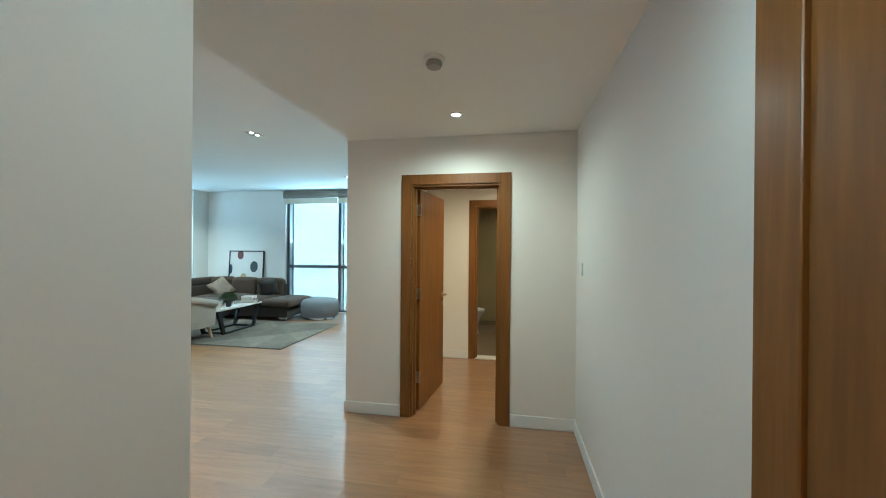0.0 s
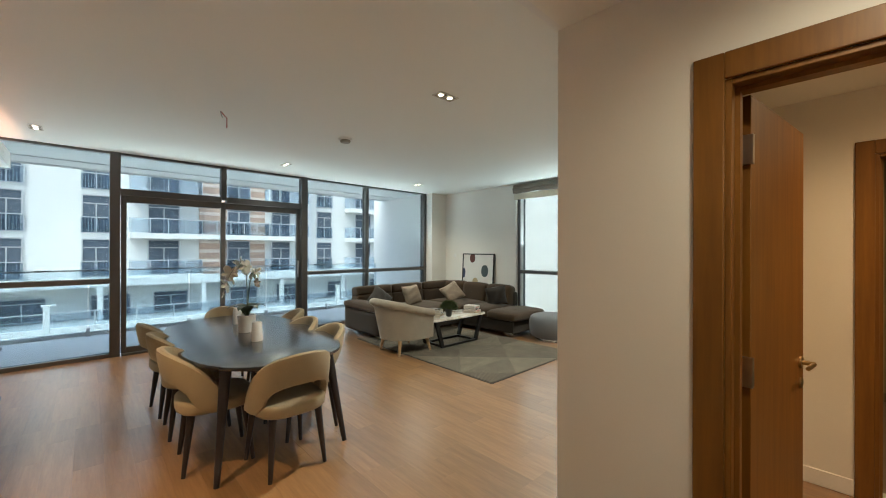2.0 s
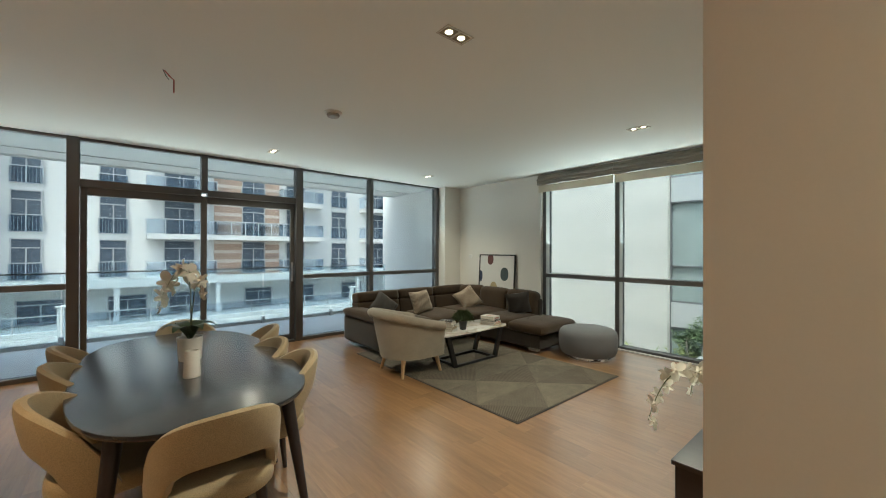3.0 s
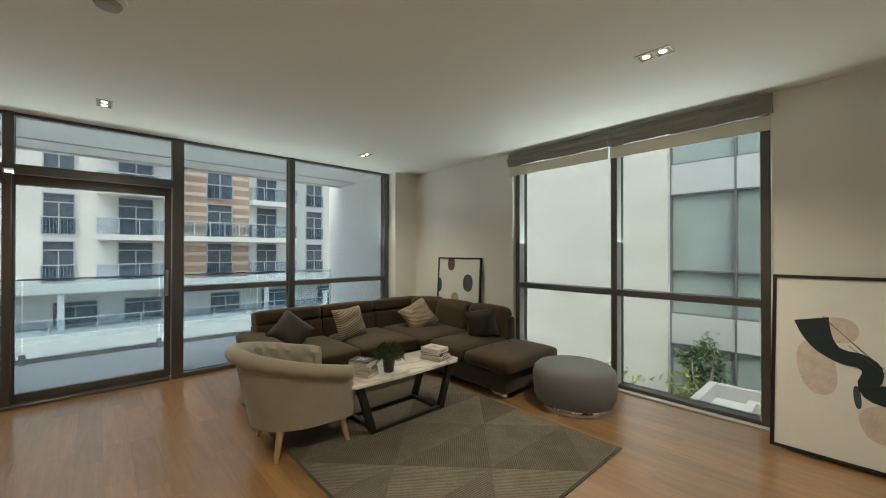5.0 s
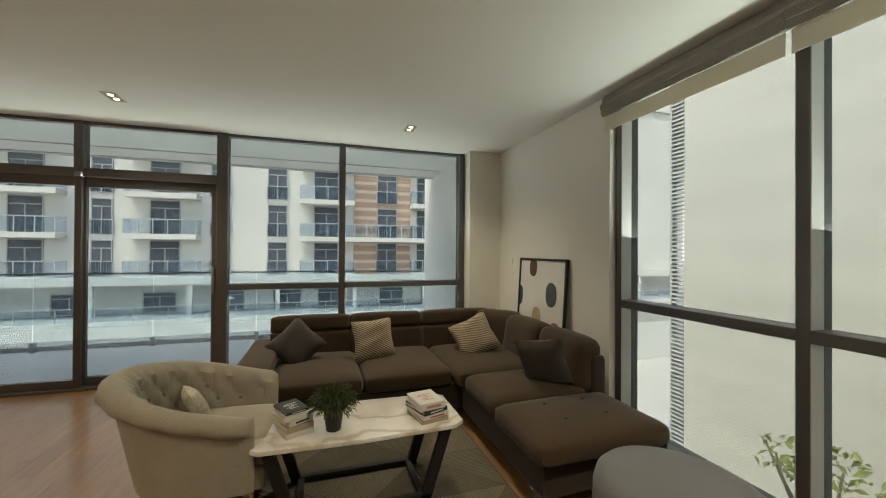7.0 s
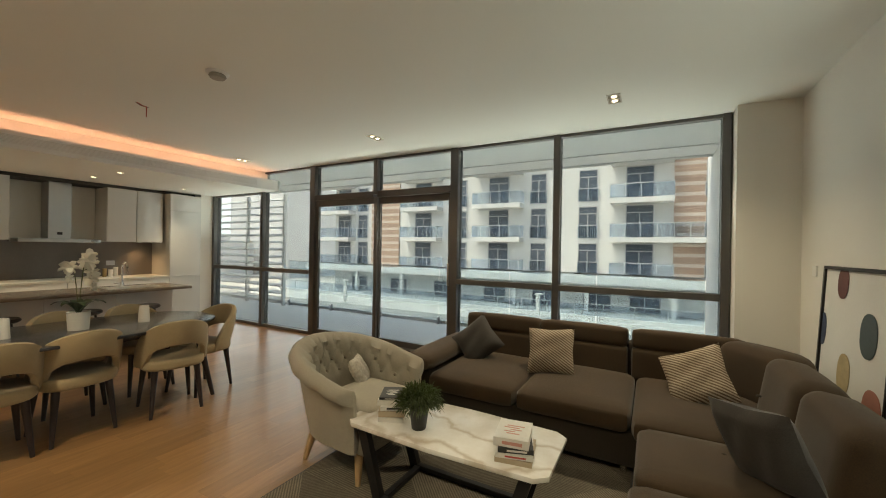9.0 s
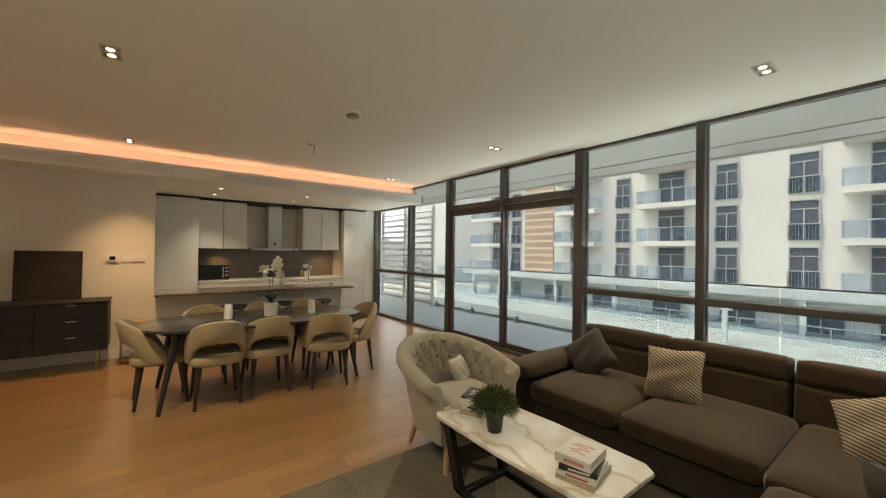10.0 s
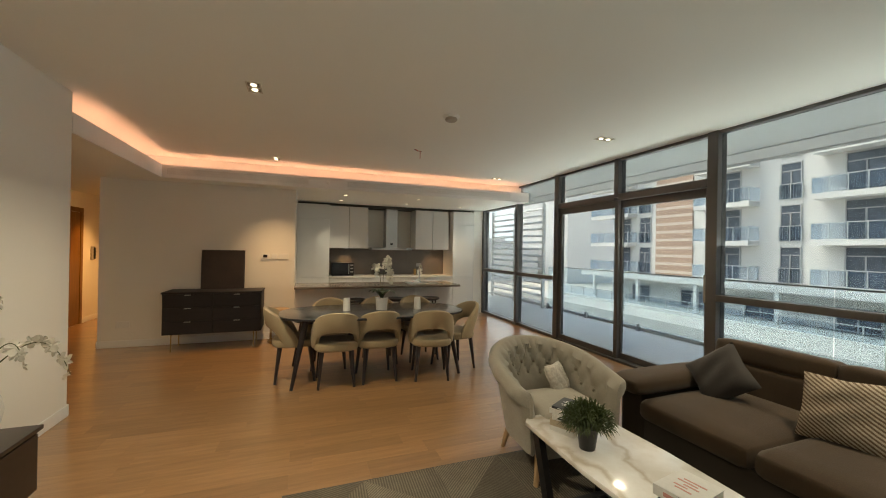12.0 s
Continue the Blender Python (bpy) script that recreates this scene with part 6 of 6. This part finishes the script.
detector(-0.327, 1.57, HC, 1.0, "white smoke detector on the hall ceiling")
MAT_REDWIRE = plain("red_wire", (0.45, 0.07, 0.05), 0.5, bump=0)
wr = thing("ceiling_wires", "red and black bare wire ends hanging from ceiling", "wire", at=pose(-4.62, 2.37, MC))
part("wire", tube([(0.05, -0.06, 0.0), (0.02, -0.02, -0.03), (0.0, 0.0, -0.035), (0.0, 0.0, -0.13)], 0.0045, 6), MAT_REDWIRE, wr)
part("wire", tube([(0.06, -0.07, 0.0), (0.02, -0.05, -0.025), (-0.03, -0.03, -0.028)], 0.003, 6), MAT_BLACK, wr)


def plate(x0, x1, y0, y1, z0, z1, label, cat="switch"):
    return solid("wall_plate", bx(x0, x1, y0, y1, z0, z1, 0.003, 1), MAT_WHITEPLASTIC, label, cat)


th = thing("thermostat", "white thermostat with dark display on the wall", "thermostat")
part("body", bx(-2.74, -2.62, SIDEY + 0.0005, SIDEY + 0.02, 1.275, 1.36, 0.004), MAT_WHITEPLASTIC, th)
part("display", bx(-2.71, -2.65, SIDEY + 0.0202, SIDEY + 0.022, 1.30, 1.345), MAT_SCREEN, th)
plate(-2.85, -2.77, SIDEY + 0.0005, SIDEY + 0.012, 1.275, 1.36, "white light switch plate beside the thermostat")
plate(-3.02, -2.88, SIDEY + 0.0005, SIDEY + 0.012, 1.275, 1.36, "white double light switch plate on the wall")
plate(-0.93, -0.77, SIDEY + 0.0005, SIDEY + 0.012, 0.28, 0.37, "white double socket low on the wall", "socket")
plate(HALLX - 0.012, HALLX - 0.0005, 2.60, 2.68, 1.27, 1.36, "white switch plate on the hall wall")
plate(-6.78, -6.70, ENDY - 0.012, ENDY - 0.0005, 1.28, 1.36, "white switch plate on the end wall")

# air grilles in the cove lip
MAT_GRILLE = plain("grille_white", (0.68, 0.66, 0.63), 0.5, bump=0)


def grille(x0, x1):
    t = thing("air_grille", "long white linear air grille in the ceiling drop", "air grille", "linear air grilles")
    z0, z1 = HC + 0.035, HC + 0.145
    part("frame", bx(x0, x1, SOFY + 0.0005, SOFY + 0.006, z0, z0 + 0.012), MAT_TRIM, t)
    part("frame", bx(x0, x1, SOFY + 0.0005, SOFY + 0.006, z1 - 0.012, z1), MAT_TRIM, t)
    part("backing", bx(x0, x1, SOFY + 0.0002, SOFY + 0.001, z0 + 0.012, z1 - 0.012), MAT_GRILLE, t)
    for k in range(6):
        z = z0 + 0.016 + 0.0135 * k
        part("slat", bx(x0 + 0.01, x1 - 0.01, SOFY + 0.0012, SOFY + 0.005, z, z + 0.006), MAT_TRIM, t)


grille(-6.9, -3.9)
grille(-3.3, -1.45)
for x in (-3.6, -5.4):
    t = thing("sprinkler", "small round side sprinkler on the ceiling drop", "sprinkler", at=pose(x, SOFY, HC + 0.09))
    bm = lathe([(0.0, 0.012), (0.02, 0.012), (0.026, 0.006), (0.026, 0.0005), (0.0, 0.0005)], 20)
    part("cover", moved(bm, Matrix.Rotation(radians(-90), 4, "X")), MAT_WHITEPLASTIC, t)

# roman blinds drawn up over the end window
MAT_BLIND = fabric("grey_blind_cloth", (0.27, 0.245, 0.205), 500, 0.08, 0.9, 3)
MAT_LINING, lnt, lbs = nodes_of("cream_blind_lining")
lbs.inputs["Base Color"].default_value = (0.7, 0.66, 0.57, 1)
lbs.inputs["Roughness"].default_value = 0.9
ltr = lnt.nodes.new("ShaderNodeBsdfTranslucent")
ltr.inputs["Color"].default_value = (0.72, 0.66, 0.55, 1)
lmx = lnt.nodes.new("ShaderNodeMixShader")
lmx.inputs["Fac"].default_value = 0.5
bump_node(lnt, lbs, noise_node(lnt, 300, 2, coords(lnt)).outputs["Fac"], 0.2)
link(lnt, lbs.outputs["BSDF"], lmx.inputs[1])
link(lnt, ltr.outputs["BSDF"], lmx.inputs[2])
link(lnt, lmx.outputs["Shader"], lnt.nodes["Material Output"].inputs["Surface"])


def roman_blind(x0, x1):
    t = thing("roman_blind", "grey cloth roman blind drawn up in folds", "blind", "blinds over the end window")
    n = 24
    for j, (zt, zb, dep) in enumerate(((2.752, 2.66, 0.05), (2.70, 2.60, 0.075), (2.655, 2.57, 0.065))):
        rings = []
        for i in range(n + 1):
            x = x0 + (x1 - x0) * i / n
            sag = 0.004 * math.sin(i * 1.3 + j) + 0.005 * math.sin(i * 0.47 + 2 * j)
            y = ENDY - 0.006
            rings.append([(x, y, zt), (x, y - dep * 0.7, zt - 0.01), (x, y - dep, (zt + zb) / 2 + sag), (x, y - dep * 0.75, zb + sag), (x, y, zb + 0.015)])
        part("fold", sweep(rings), MAT_BLIND, t)
    part("lining", bx(x0 + 0.01, x1 - 0.01, ENDY - 0.04, ENDY - 0.034, 2.445, 2.566, 0.003, 1), MAT_LINING, t, "cream lower hem of the blind")


roman_blind(-5.06, -3.742)
roman_blind(-3.738, -2.42)
cord = thing("blind_cord", "thin white blind cord beside the window", "cord")
part("cord", tube([(-2.43, ENDY - 0.015, 2.5), (-2.43, ENDY - 0.014, 0.75)], 0.003, 6), MAT_WHITEPLASTIC, cord)

# puck lamps under the wall cabinets
for x in (-4.13, -6.2):
    t = thing("cabinet_puck_light", "small warm puck light under the wall cabinet", "puck light", "lights under the cabinets", at=pose(x, KBACK + 0.18, 1.469))
    part("rim", lathe([(0.03, 0.0), (0.036, -0.001), (0.036, -0.01), (0.03, -0.012)], 20), MAT_STEEL, t)
    part("bulb", lathe([(0.0, -0.011), (0.029, -0.0105), (0.03, -0.002)], 20), MAT_SPOT, t, "glowing lamp face")
    lamp_at(x, KBACK + 0.18, 1.44, 2.5, AMBER, 120)

# ---- floor planks ----
floor = bpy.data.objects["floor"]
random.seed(21)
PW = 0.152
plank_mesh = {}


def plank(L):
    if L not in plank_mesh:
        bm = bx(0, L, 0, PW - 0.0003, -0.012, 0.0)
        top = [e for e in bm.edges if e.verts[0].co.z > -0.001 and e.verts[1].co.z > -0.001]
        bmesh.ops.bevel(bm, geom=top, offset=0.0003, segments=1, affect="EDGES")
        me = bpy.data.meshes.new("plank")
        bm.to_mesh(me)
        bm.free()
        me.materials.append(MAT_FLOOR)
        plank_mesh[L] = me
    return plank_mesh[L]


near, rest = [], []
y = -2.93
while y < 7.58:
    x = -7.38
    first_len = random.choice((0.2, 0.35, 0.5, 0.65, 0.8))
    end = 1.25 if y > 2.9 else 0.62
    while x < end:
        L = first_len if x == -7.38 else random.choice((0.5, 0.65, 0.8, 0.95))
        L = round(min(L, end - x), 2)
        if L < 0.05:
            break
        (near if (0.2 < y < 7.0 and -6.2 < x < 0.4) else rest).append((x, y, L))
        x += L + 0.0003
    y += PW
near.sort(key=lambda p: abs(p[1] - 3.4) + 0.4 * abs(p[0] + 2.6))
rest += near[300:]
for x, y, L in near[:300]:
    ob = new("plank", plank(L))
    ob.parent = floor
    ob.location = (x, y, 0)
vs, fs = [], []
for x, y, L in rest:
    n = len(vs)
    e = PW - 0.0003
    vs += [(x, y, -0.012), (x + L, y, -0.012), (x + L, y + e, -0.012), (x, y + e, -0.012), (x, y, 0), (x + L, y, 0), (x + L, y + e, 0), (x, y + e, 0)]
    fs += [(n + 4, n + 5, n + 6, n + 7), (n, n + 1, n + 5, n + 4), (n + 1, n + 2, n + 6, n + 5), (n + 2, n + 3, n + 7, n + 6), (n + 3, n, n + 4, n + 7)]
me = bpy.data.meshes.new("outer_planks")
me.from_pydata(vs, [], fs)
me.materials.append(MAT_FLOOR)
ob = new("outer_planks", me)
ob.parent = floor
tagged(ob, kind="stuff")
